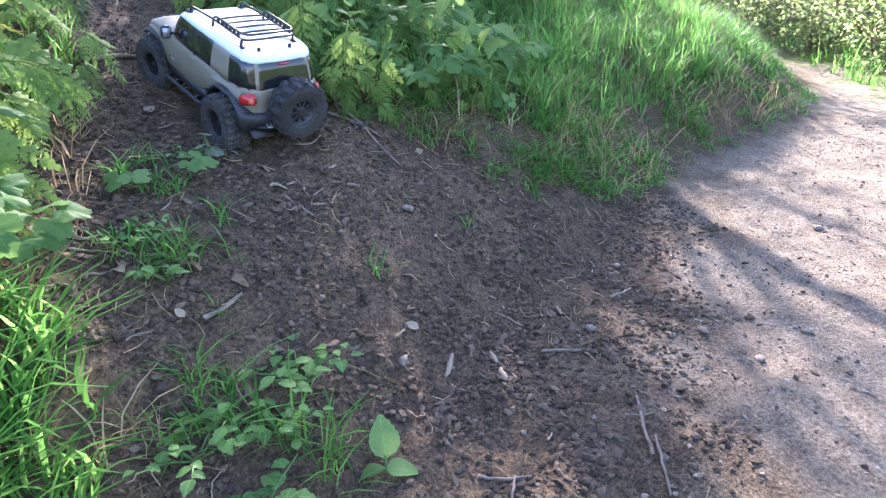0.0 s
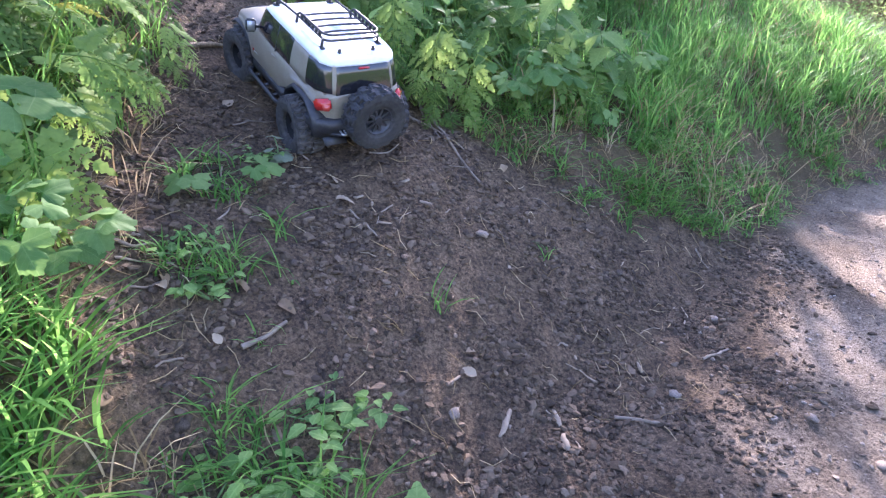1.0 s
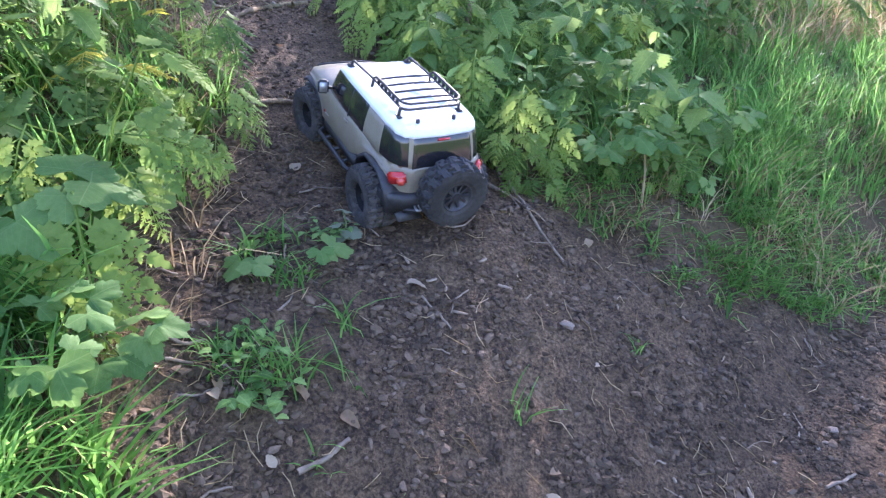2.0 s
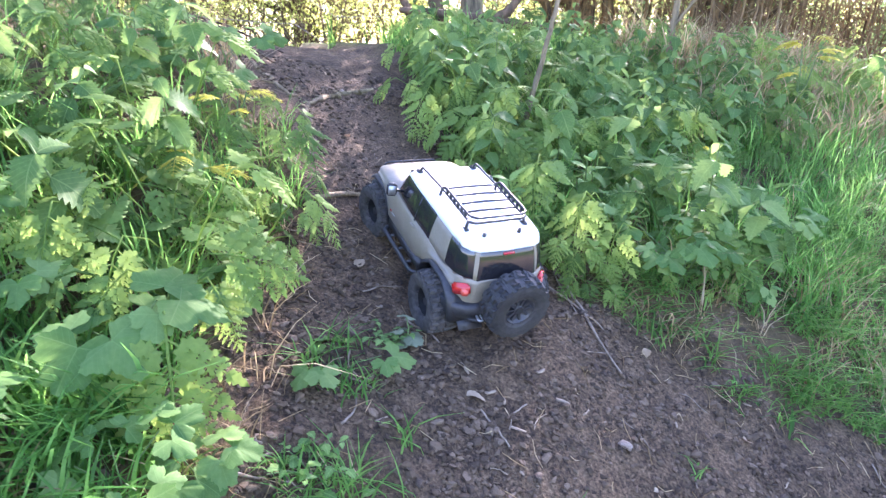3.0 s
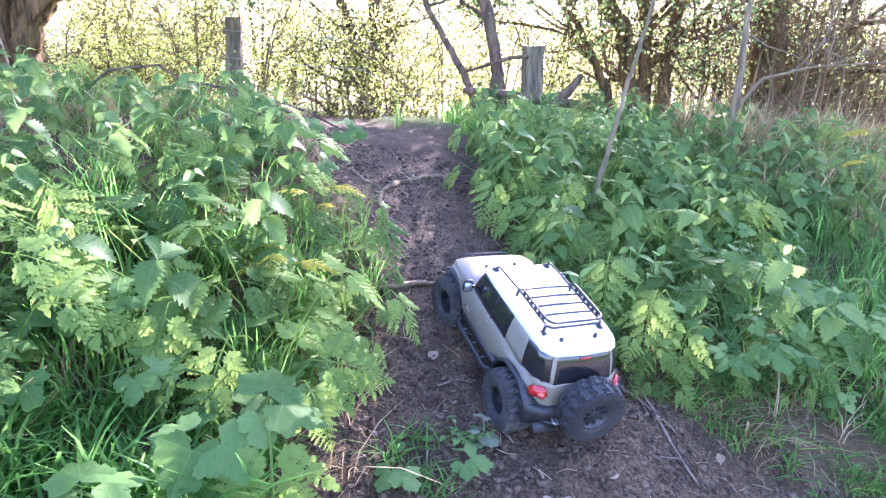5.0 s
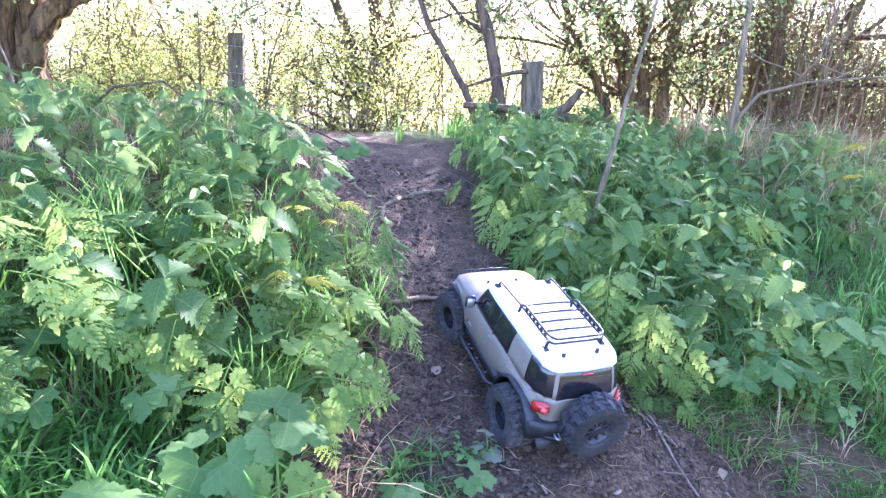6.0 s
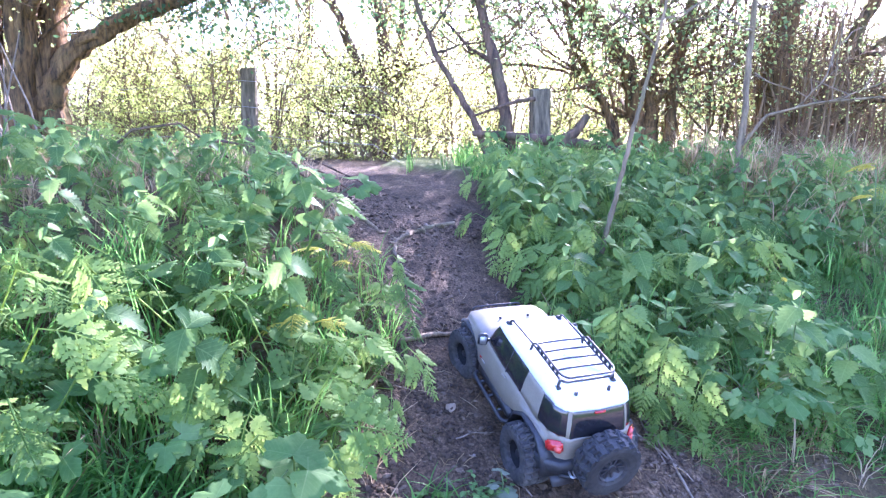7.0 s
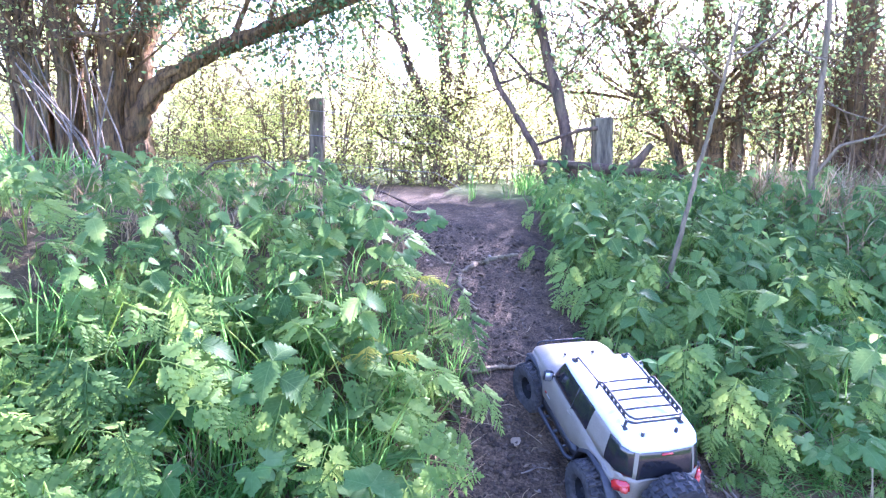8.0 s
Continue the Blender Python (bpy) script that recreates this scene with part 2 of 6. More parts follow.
def solid(name, data, material, parent=None, label=""):
    ob = new(name, data)
    if material is not None and not data.materials:
        data.materials.append(material)
    if parent is not None:
        ob.parent = parent
    if label:
        ob["label"] = label
    return ob


def part(name, bm, material, parent, label=""):
    """Links a bmesh as one mesh object under a thing or a part."""
    me = bpy.data.meshes.new(name)
    bm.to_mesh(me)
    bm.free()
    return solid(name, me, material, parent, label)


def thing(name, label, category, group="", kind=""):
    ob = new(name)
    ob.empty_display_size = 0.02
    return tagged(ob, label, category, group, kind)


def rot_mats(pos, yaw, tilt_x, tilt_y, size):
    """Arrays of place, turn, lean and size into 4 x 4 matrices."""
    n = len(pos)
    m = np.zeros((n, 4, 4))
    for i in range(n):
        e = Euler((tilt_x[i], tilt_y[i], yaw[i])).to_matrix()
        m[i, :3, :3] = np.array(e) * (size[i] if np.ndim(size[i]) == 0 else np.asarray(size[i])[None, :])
        m[i, :3, 3] = pos[i]
        m[i, 3, 3] = 1
    return m


def tube(points, radii, sides=6, knob=0.0):
    """A tapered tube along points, as vertices and quads."""
    pts = [Vector(p) for p in points]
    vs, fs = [], []
    whole = pts[-1] - pts[0]
    up = Vector((0.13, 0.21, 0.97)).normalized() if abs(whole.z) < 0.75 * whole.length else Vector((0.95, 0.28, 0.1)).normalized()
    for i, p in enumerate(pts):
        d = (pts[min(i + 1, len(pts) - 1)] - pts[max(i - 1, 0)]).normalized()
        a = d.cross(up)
        if a.length < 0.05:
            a = d.cross(Vector((1, 0, 0)))
        a.normalize()
        b = d.cross(a)
        for k in range(sides):
            w = 2 * math.pi * k / sides
            k_ = 1 + knob * noise.noise((3.6 * math.cos(w) + p.x * 3, 3.6 * math.sin(w), p.z * 1.6)) if knob else 1.0
            vs.append(p + (a * math.cos(w) + b * math.sin(w)) * radii[i] * k_)
    for i in range(len(pts) - 1):
        for k in range(sides):
            q = (k + 1) % sides
            fs.append((i * sides + k, i * sides + q, (i + 1) * sides + q, (i + 1) * sides + k))
    return vs, fs


def merged(pieces):
    """Joins (vertices, quads) pairs."""
    vs, fs = [], []
    for v, f in pieces:
        o = len(vs)
        vs += [tuple(p) for p in v]
        fs += [tuple(i + o for i in q) for q in f]
    return vs, fs


# ---------------------------------------------------------------- ground
EDGE_U = [1.2, 1.8, 2.1, 2.6, 3.0, 3.4, 4.2, 5.0, 7.0, 60.0]
EDGE_S = [0.0, -0.04, -0.16, -0.3, -0.38, -0.36, -0.12, 0.16, 1.6, 48.0]


def along(x, y):
    return 0.823 * (x - 0.3) + 0.568 * (y - 0.38)


def up_bank(x, y):
    """Metres from the footpath's edge towards the bank's top; the path bends towards the bank far off."""
    return -0.568 * (x - 0.3) + 0.823 * (y - 0.38) - np.interp(along(x, y), EDGE_U, EDGE_S)


def trodden_in(x, y):
    """Metres from the bank's dark soil towards the trodden pale path."""
    return np.interp(along(x, y), [0.0, 0.5, 0.8, 1.1, 1.8, 2.6], [-0.31, -0.28, -0.19, -0.1, -0.02, 0.1]) - up_bank(x, y)


def verge(x, y):
    """Metres past the footpath's far edge."""
    return np.interp(along(x, y), [1.2, 3.0, 5.0], [-1.05, -0.33, -0.3]) - up_bank(x, y)


BANK_S = [-60.0, -3.0, -1.5, -0.9, -0.1, 0.05, 0.2, 0.3, 0.53, 0.69, 0.85, 1.06, 1.44, 1.6, 1.8, 2.1, 4.0]
BANK_Z = [0.3, 0.25, 0.12, 0.0, 0.0, 0.02, 0.11, 0.185, 0.31, 0.35, 0.40, 0.495, 0.645, 0.71, 0.77, 0.80, 0.80]
LEFT_Y = [-1.0, 0.2, 0.46, 0.58, 0.8, 0.93, 1.15, 1.28, 1.44, 1.66, 1.81, 2.08, 2.3, 2.6, 3.2]
LEFT_X = [-0.10, -0.07, -0.07, -0.10, -0.15, -0.13, -0.16, -0.14, -0.10, -0.18, -0.28, -0.40, -0.48, -0.75, -1.3]
RIGHT_X = [-0.4, -0.15, 0.08, 0.12, 0.2, 0.26, 0.32, 0.5, 0.76, 1.0, 1.32, 1.97, 2.77, 3.25, 4.2, 6.0, 9.0]
RIGHT_Y = [3.3, 2.9, 2.45, 2.15, 1.85, 1.62, 1.38, 1.25, 1.07, 1.1, 1.17, 1.47, 1.74, 2.05, 3.0, 5.2, 9.5]


def left_growth(x, y):
    """How far a place lies inside the growth on the trail's one side (metres, negative on bare soil)."""
    return np.interp(y, LEFT_Y, LEFT_X) - x


def right_growth(x, y):
    return np.where(x > -0.4, y - np.interp(x, RIGHT_X, RIGHT_Y), -1.0)


def fbm(x, y, size, octaves=4):
    out, amp = 0.0, 1.0
    for _ in range(octaves):
        out += amp * noise.noise((x / size, y / size, 3.7))
        amp, size = amp * 0.55, size * 0.47
    return out


def ground_height(x, y):
    s = float(up_bank(x, y))
    z = float(np.interp(s, BANK_S, BANK_Z))
    grown = max(float(left_growth(x, y)), float(right_growth(x, y)))
    if s > 0.1:
        z += 0.035 * min(1.0, max(0.0, (grown + 0.03) / 0.15)) * min(1.0, (s - 0.1) / 0.2)
    near = math.hypot(x - 0.3, y - 1.2)
    if near < 4.0:
        z += 0.010 * fbm(x, y, 0.16, 3)
        if near < 2.2:
            rough = 0.35 + 0.65 * min(1.0, max(0.0, (s + 0.05) / 0.25))
            z += rough * (0.0045 * fbm(x + 9, y, 0.035, 3) + 0.004 * max(0.0, fbm(x, y + 5, 0.05, 2)))
    else:
        z += 0.03 * fbm(x, y, 0.9, 3)
    return z


def steps(lo, hi, fine, far):
    mid = list(np.arange(lo, hi, fine))
    out, d = [], fine
    p = lo
    while p > -far:
        d *= 1.22
        p -= d
        out.insert(0, p)
    p, d = mid[-1], fine
    tail = []
    while p < far:
        d *= 1.22
        p += d
        tail.append(p)
    return out + mid + tail


GX, GY = steps(-0.75, 1.75, 0.0125, 600.0), steps(0.1, 2.75, 0.0125, 600.0)
gv = np.array([(x, y, ground_height(x, y)) for y in GY for x in GX])
nx, ny = len(GX), len(GY)
gi = np.arange(nx * ny).reshape(ny, nx)
gf = np.stack([gi[:-1, :-1], gi[:-1, 1:], gi[1:, 1:], gi[1:, :-1]], -1).reshape(-1, 4)
ground_mesh = array_mesh("ground", gv, gf)
s_all = up_bank(gv[:, 0], gv[:, 1])
grown_all = np.maximum(left_growth(gv[:, 0], gv[:, 1]), right_growth(gv[:, 0], gv[:, 1]))
wob = np.array([fbm(x, y, 0.2, 2) for x, y in gv[:, :2]]) * 0.08
cover = np.ones((len(gv), 4), np.float32)
cover[:, 0] = np.clip((trodden_in(gv[:, 0], gv[:, 1]) + 0.12 + 3.0 * wob) / 0.3, 0, 1)
cover[:, 1] = np.clip((grown_all + wob) / 0.1, 0, 1) * (s_all > 0.0)
cover[:, 2] = np.clip((s_all - 1.95) / 0.4, 0, 1) * np.clip((grown_all - 0.05) / 0.15, 0, 1) * 0.75 + np.clip((s_all - 4.2) / 1.5, 0, 1) + np.clip((verge(gv[:, 0], gv[:, 1]) + wob) / 0.15, 0, 1)
cover = np.clip(cover, 0, 1)
ca = ground_mesh.color_attributes.new("cover", "FLOAT_COLOR", "POINT")
ca.data.foreach_set("color", cover.ravel())
ground = tagged(solid("ground", ground_mesh, SOIL), "brown crumbly soil bank above a dusty trodden footpath", "ground", kind="structure")


# ---------------------------------------------------------------- the model car
TAN = plain("tan_paint", (0.205, 0.176, 0.13), (0.265, 0.232, 0.176), 0.45, 300.0, relief=0.04, depth=0.0005, coat=0.08)
ROOF_WHITE = plain("white_paint", (0.72, 0.73, 0.73), (0.82, 0.82, 0.81), 0.3, 200.0, relief=0.03, depth=0.0005, coat=0.3)
BLACK = plain("black_plastic", (0.016, 0.016, 0.018), (0.045, 0.045, 0.047), 0.5, 160.0, relief=0.15, depth=0.0006)
RUBBER = plain("dusty_rubber", (0.03, 0.029, 0.028), (0.105, 0.096, 0.088), 0.85, 110.0, relief=0.4, depth=0.001, spec=0.3)
SPARE_RUBBER = plain("clean_rubber", (0.014, 0.014, 0.015), (0.05, 0.048, 0.046), 0.7, 140.0, relief=0.3, depth=0.001)
TINT = clear_film("dark_window", (0.012, 0.012, 0.014), 0.12)
RED = plain("red_lens", (0.42, 0.012, 0.012), (0.62, 0.03, 0.025), 0.2, 400.0, relief=0.1, depth=0.0004, coat=0.6)
PALE_RED = plain("pale_red_lens", (0.6, 0.07, 0.05), (0.75, 0.14, 0.1), 0.2, 400.0, relief=0.1, depth=0.0004, coat=0.6)
ORANGE = plain("orange_lens", (0.6, 0.16, 0.02), (0.75, 0.24, 0.03), 0.25, 300.0, relief=0.0, coat=0.5)
RIM = plain("black_rim", (0.006, 0.006, 0.007), (0.016, 0.016, 0.017), 0.7, 160.0, relief=0.1, depth=0.0005, spec=0.2)
SPARE_RIM = plain("satin_black_rim", (0.02, 0.02, 0.022), (0.055, 0.055, 0.058), 0.45, 160.0, relief=0.1, depth=0.0005)
SILVER = plain("silver_trim", (0.4, 0.4, 0.4), (0.6, 0.6, 0.6), 0.35, 200.0, metal=0.6, relief=0.0)


def block(cx, cy, cz, sx, sy, sz, bevel=0.0015, turn=None):
    bm = bmesh.new()
    bmesh.ops.create_cube(bm, size=1.0)
    for v in bm.verts:
        v.co = Vector((v.co.x * sx, v.co.y * sy, v.co.z * sz))
    bmesh.ops.bevel(bm, geom=list(bm.edges), offset=bevel, segments=2, affect="EDGES")
    if turn is not None:
        bmesh.ops.rotate(bm, verts=bm.verts, cent=(0, 0, 0), matrix=Euler([radians(a) for a in turn]).to_matrix())
    bmesh.ops.translate(bm, verts=bm.verts, vec=(cx, cy, cz))
    for f in bm.faces:
        f.smooth = True
    return bm


def pipe(points, r, sides=8):
    """A round bar along points, with rounded bends and closed ends."""
    pts = [Vector(p) for p in points]
    fine = [pts[0]]
    for a, b, c in zip(pts[:-2], pts[1:-1], pts[2:]):
        k = min(0.012, (b - a).length * 0.4, (c - b).length * 0.4)
        p, q = b + (a - b).normalized() * k, b + (c - b).normalized() * k
        for t in (0.0, 0.33, 0.67, 1.0):
            fine.append(p.lerp(b, t).lerp(b.lerp(q, t), t))
    fine.append(pts[-1])
    v, f = tube(fine, [r] * len(fine), sides)
    bm = bmesh.new()
    bv = [bm.verts.new(p) for p in v]
    for q in f:
        bm.faces.new([bv[i] for i in q]).smooth = True
    bm.faces.new(bv[:sides])
    bm.faces.new(bv[-sides:])
    bmesh.ops.recalc_face_normals(bm, faces=bm.faces)
    return bm


def loft(rings, closed=True, caps=True):
    bm = bmesh.new()
    grid = [[bm.verts.new(p) for p in ring] for ring in rings]
    n = len(grid[0])
    for a, b in zip(grid[:-1], grid[1:]):
        for k in range(n if closed else n - 1):
            q = (k + 1) % n
            bm.faces.new((a[k], a[q], b[q], b[k])).smooth = True
    if caps:
        bm.faces.new(grid[0])
        bm.faces.new(grid[-1])
    bmesh.ops.recalc_face_normals(bm, faces=bm.faces)
    return bm


def lathe(profile, sides=36):
    """Turns (radius, y) points round the y axis."""
    return loft([[(r * math.cos(2 * math.pi * k / sides), y, r * math.sin(2 * math.pi * k / sides)) for k in range(sides)] for r, y in profile], True, False)


WHEEL_R, AXLE_F, AXLE_R = 0.058, 0.1565, -0.1555
CAR = thing("model_car", "tan model off-road car with white roof on soil", "model car")


def body_ring(x):
    w = float(np.interp(x, [-0.229, -0.222, -0.208, -0.185, -0.1, 0.06, 0.1, 0.15, 0.185, 0.2, 0.208], [0.058, 0.07, 0.083, 0.0925, 0.0965, 0.0965, 0.0955, 0.0935, 0.0885, 0.08, 0.064]))
    top = float(np.interp(x, [-0.229, -0.2, 0.07, 0.1, 0.16, 0.195, 0.208], [0.147, 0.152, 0.152, 0.156, 0.153, 0.144, 0.131]))
    low = 0.085 if x > -0.2 else 0.1
    for ax in (AXLE_F, AXLE_R):
        d = abs(x - ax)
        if d < 0.069:
            low = max(low, WHEEL_R + 0.012 + math.sqrt(0.069 ** 2 - d * d) * 0.88)
    crown = float(np.interp(x, [0.0, 0.09, 0.14, 0.2], [0.002, 0.004, 0.007, 0.003]))
    half = [(0.0, low), (w * 0.7, low), (w * 0.97, low), (w, low + 0.004), (w * 1.004, (low + top) * 0.5), (w * 0.995, top - 0.016), (w * 0.975, top - 0.006), (w * 0.93, top), (w * 0.72, top + crown * 0.6), (w * 0.62, top + crown), (w * 0.3, top + crown * 1.1)]
    ring = [(x, y, z) for y, z in half] + [(x, 0, top + crown * 1.12)] + [(x, -y, z) for y, z in reversed(half[1:])]
    return ring


xs = sorted(set([-0.229, -0.222, -0.208, -0.2, -0.185, -0.1, -0.05, 0.0, 0.05, 0.075, 0.1, 0.185, 0.195, 0.203, 0.208] + [round(a + d, 4) for a in (AXLE_F, AXLE_R) for d in (-0.0695, -0.068, -0.06, -0.045, -0.03, -0.015, 0, 0.015, 0.03, 0.045, 0.0515)]))
body = part("body", loft([body_ring(x) for x in xs]), TAN, CAR)

PLAN_LOW = [(0.095, 0), (0.092, 0.055), (0.083, 0.078), (0.07, 0.0885), (0, 0.0915), (-0.1, 0.0915), (-0.16, 0.0912), (-0.195, 0.086), (-0.214, 0.074), (-0.224, 0.058), (-0.228, 0)]
PLAN_TOP = [(0.066, 0), (0.064, 0.052), (0.058, 0.069), (0.05, 0.0765), (0, 0.079), (-0.1, 0.079), (-0.155, 0.0785), (-0.185, 0.0745), (-0.2, 0.065), (-0.207, 0.052), (-0.21, 0)]


def cabin_point(u, v, out=0.0):
    """A place on the cabin's side: u goes from the windscreen's middle (0) round to the tailgate's middle (10), v from belt to roof."""
    side = -1.0 if u < 0 else 1.0
    u = abs(u)
    i = min(9, int(u))
    t = u - i
    a, b = [Vector(PLAN_LOW[i]).lerp(Vector(PLAN_LOW[i + 1]), t), Vector(PLAN_TOP[i]).lerp(Vector(PLAN_TOP[i + 1]), t)]
    p = a.lerp(b, v)
    g = (Vector(PLAN_LOW[i + 1]) - Vector(PLAN_LOW[i])).normalized()
    n = Vector((-g.y, g.x)) * -1.0
    n = Vector((g.y, -g.x)) if n.dot(p - Vector((-0.07, 0))) < 0 else n
    bulge = 0.002 * math.sin(math.pi * v)
    p = p + n * (bulge + out)
    return Vector((p.x, side * p.y, 0.147 + 0.055 * v))


us = [k * 0.25 for k in range(41)]
ring_us = us + [-u for u in reversed(us[1:-1])]
part("cabin", loft([[cabin_point(u, v) for u in ring_us] for v in (0.0, 0.25, 0.5, 0.75, 1.0)]), TAN, CAR)


def pane(name, u_low, u_top, v0, v1, material, out=0.0009, sag=0.0):
    """A window laid over the cabin's side, with its edge turned in."""
    across = [0, 0.025] + [k / 14 for k in range(1, 14)] + [0.975, 1]
    upward = [0, 0.05, 0.25, 0.5, 0.75, 0.95, 1]
    n, m = len(across) - 1, len(upward) - 1
    bm = bmesh.new()
    rows = []
    for j, t in enumerate(upward):
        a, b = u_low[0] + (u_top[0] - u_low[0]) * t, u_low[1] + (u_top[1] - u_low[1]) * t
        row = []
        for i in range(n + 1):
            q = across[i]
            dip = sag * math.sin(math.pi * q) * (1 - t)
            edge = i in (0, n) or j in (0, m)
            row.append(bm.verts.new(cabin_point(a + (b - a) * q, v0 + (v1 - v0) * t + dip, -0.001 if edge else out)))
        rows.append(row)
    for r0, r1 in zip(rows[:-1], rows[1:]):
        for i in range(n):
            bm.faces.new((r0[i], r0[i + 1], r1[i + 1], r1[i])).smooth = True
    bmesh.ops.recalc_face_normals(bm, faces=bm.faces)
    return part(name, bm, material, CAR, "dark tinted window")


for s in (1, -1):
    pane("side_window", (s * 2.35, s * 4.99), (s * 2.75, s * 4.96), 0.04, 1.02, TINT, 0.0012)
    p0, p1 = cabin_point(s * 4.3, 0.04, 0.0016), cabin_point(s * 4.3, 0.98, 0.0016)
    part("window_pillar", pipe([p0, p1], 0.0014, 6), BLACK, CAR)
    pane("quarter_window", (s * 6.12, s * 8.75), (s * 5.98, s * 8.6), 0.03, 0.94, TINT)
pane("windscreen", (-1.6, 1.6), (-1.5, 1.5), 0.08, 0.95, TINT)
bm = bmesh.new()
rows = []
for j in range(7):
    t = (0, 0.05, 0.25, 0.5, 0.75, 0.95, 1)[j]
    row = []
    for i in range(19):
        q = max(-1.0, min(1.0, (-1 + 2 * i / 18) * (1.0 if i in (0, 18) else 1.09)))
        edge = i in (0, 18) or j in (0, 6)
        low = -0.2 + 0.17 * math.exp(-(q * 2.0) ** 2)
        p = cabin_point(10 - abs(q) * 1.0 if q >= 0 else -(10 - abs(q) * 1.0), low + (0.93 - low) * t, 0.0)
        row.append(bm.verts.new(p + Vector((0.0008 if edge else -0.0016, 0, 0))))
    rows.append(row)
for r0, r1 in zip(rows[:-1], rows[1:]):
    for i in range(18):
        bm.faces.new((r0[i], r0[i + 1], r1[i + 1], r1[i])).smooth = True
bmesh.ops.recalc_face_normals(bm, faces=bm.faces)
part("rear_window", bm, TINT, CAR, "dark tinted rear window")

roof_rings = []
for k, z in ((0.985, 0.1975), (1.01, 0.1985), (1.016, 0.2008), (1.008, 0.2045), (0.975, 0.2078), (0.9, 0.2102), (0.72, 0.2122), (0.4, 0.2132), (0.05, 0.2135)):
    ring = []
    for u in ring_us:
        p = cabin_point(u, 1.0)
        ring.append((-0.072 + (p.x + 0.072) * (k * (1.0 if p.x > -0.072 else 1.015)), p.y * k, z - 0.0035 * max(0.0, (p.x - 0.02) / 0.05) * (1.2 - k * 0.2) - (0.003 if p.x < -0.18 else 0.0)))
    roof_rings.append(ring)
roof = part("roof", loft(roof_rings), ROOF_WHITE, CAR, "glossy white roof")
part("brake_light", block(-0.2165, 0, 0.1925, 0.004, 0.022, 0.004, 0.001), RED, CAR, "small red brake light")


def arch(ax, side, pull=0.0):
    """A black wheel flare: a band over the wheel that stands proud of the body."""
    rings = []
    for a in ((4, 33, 36, 39, 64, 67) if ax < 0 else (50, 58, 67)) + ( 70, 110, 113, 116, 141, 144, 147, 176):
        a = math.radians(a)
        c, s_ = math.cos(a), math.sin(a)
        q = []
        for rr, yy in ((0.0655, 0.07), (0.0655, 0.1), (0.067, 0.1025), (0.07, 0.101), (0.0735, 0.0965), (0.0735, 0.07)):
            q.append((ax + rr * c * 1.03, side * (yy - pull), WHEEL_R + 0.009 + rr * max(s_, -0.2) * 0.93))
        rings.append(q)
    return loft(rings)


for ax in (AXLE_F, AXLE_R):
    for s in (1, -1):
        part("wheel_flare", arch(ax, s, 0.005 if ax > 0 else 0.001), BLACK, CAR, "black plastic wheel flare")
for s in (1, -1):
    part("sill", block(0.0, s * 0.089, 0.08, 0.16, 0.016, 0.022, 0.003), BLACK, CAR)
    slider = part("rock_slider", pipe([(0.082, s * 0.088, 0.066), (0.074, s * 0.107, 0.064), (-0.074, s * 0.107, 0.064), (-0.084, s * 0.088, 0.066)], 0.0042), BLACK, CAR, "black side step bar")
    for x in (0.045, 0.0, -0.045):
        part("bracket", pipe([(x, s * 0.107, 0.064), (x, s * 0.085, 0.068)], 0.003, 6), BLACK, slider)
    mirror = part("mirror", block(0.06, s * 0.107, 0.166, 0.012, 0.02, 0.026, 0.003, (0, 0, s * -12)), BLACK, CAR, "black door mirror")
    part("mirror_glass", block(0.0537, s * 0.1085, 0.1665, 0.001, 0.0145, 0.0195, 0.0004, (0, 0, s * -12)), SILVER, mirror)
    part("mirror_arm", pipe([(0.062, s * 0.088, 0.16), (0.06, s * 0.102, 0.164)], 0.003, 6), BLACK, mirror)
    part("door_handle", block(-0.035, s * 0.098, 0.143, 0.018, 0.003, 0.0035, 0.001), TAN, CAR)
    part("tail_light", block(-0.2165, s * 0.0785, 0.13, 0.032, 0.0105, 0.022, 0.0035, (0, 14, s * 47)), RED, CAR, "glossy red tail light")
    part("reflector", block(-0.2235, s * 0.0745, 0.1275, 0.013, 0.0105, 0.013, 0.002, (0, 14, s * 47)), PALE_RED, CAR, "pale red reflector")
    part("indicator", block(0.188, s * 0.079, 0.131, 0.012, 0.006, 0.008, 0.002, (0, 0, s * -35)), ORANGE, CAR, "orange indicator lens")
    part("badge", block(0.075, s * 0.0968, 0.108, 0.006, 0.0012, 0.005, 0.0004), RED, CAR, "small red badge")
    part("badge_bar", block(0.061, s * 0.0972, 0.107, 0.016, 0.001, 0.0022, 0.0003), SILVER, CAR, "tiny silver bar")
    part("headlight", lathe([(0.0, 0.0), (0.011, 0.001), (0.013, -0.004)], 20), SILVER, CAR).matrix_basis = pose(0.203, s * 0.052, 0.128, 0, 0, -90)
    for x, z, h in ((0.133, 0.16, 0.0065), (-0.1825, 0.209, 0.0085)):
        y = s * 0.034
        pin = bmesh.new()
        bmesh.ops.create_cone(pin, cap_ends=True, segments=10, radius1=0.0036, radius2=0.003, depth=h, matrix=Matrix.Translation((x, y, z + h * 0.3)))
        part("body_pin", pin, BLACK, CAR, "black body post")

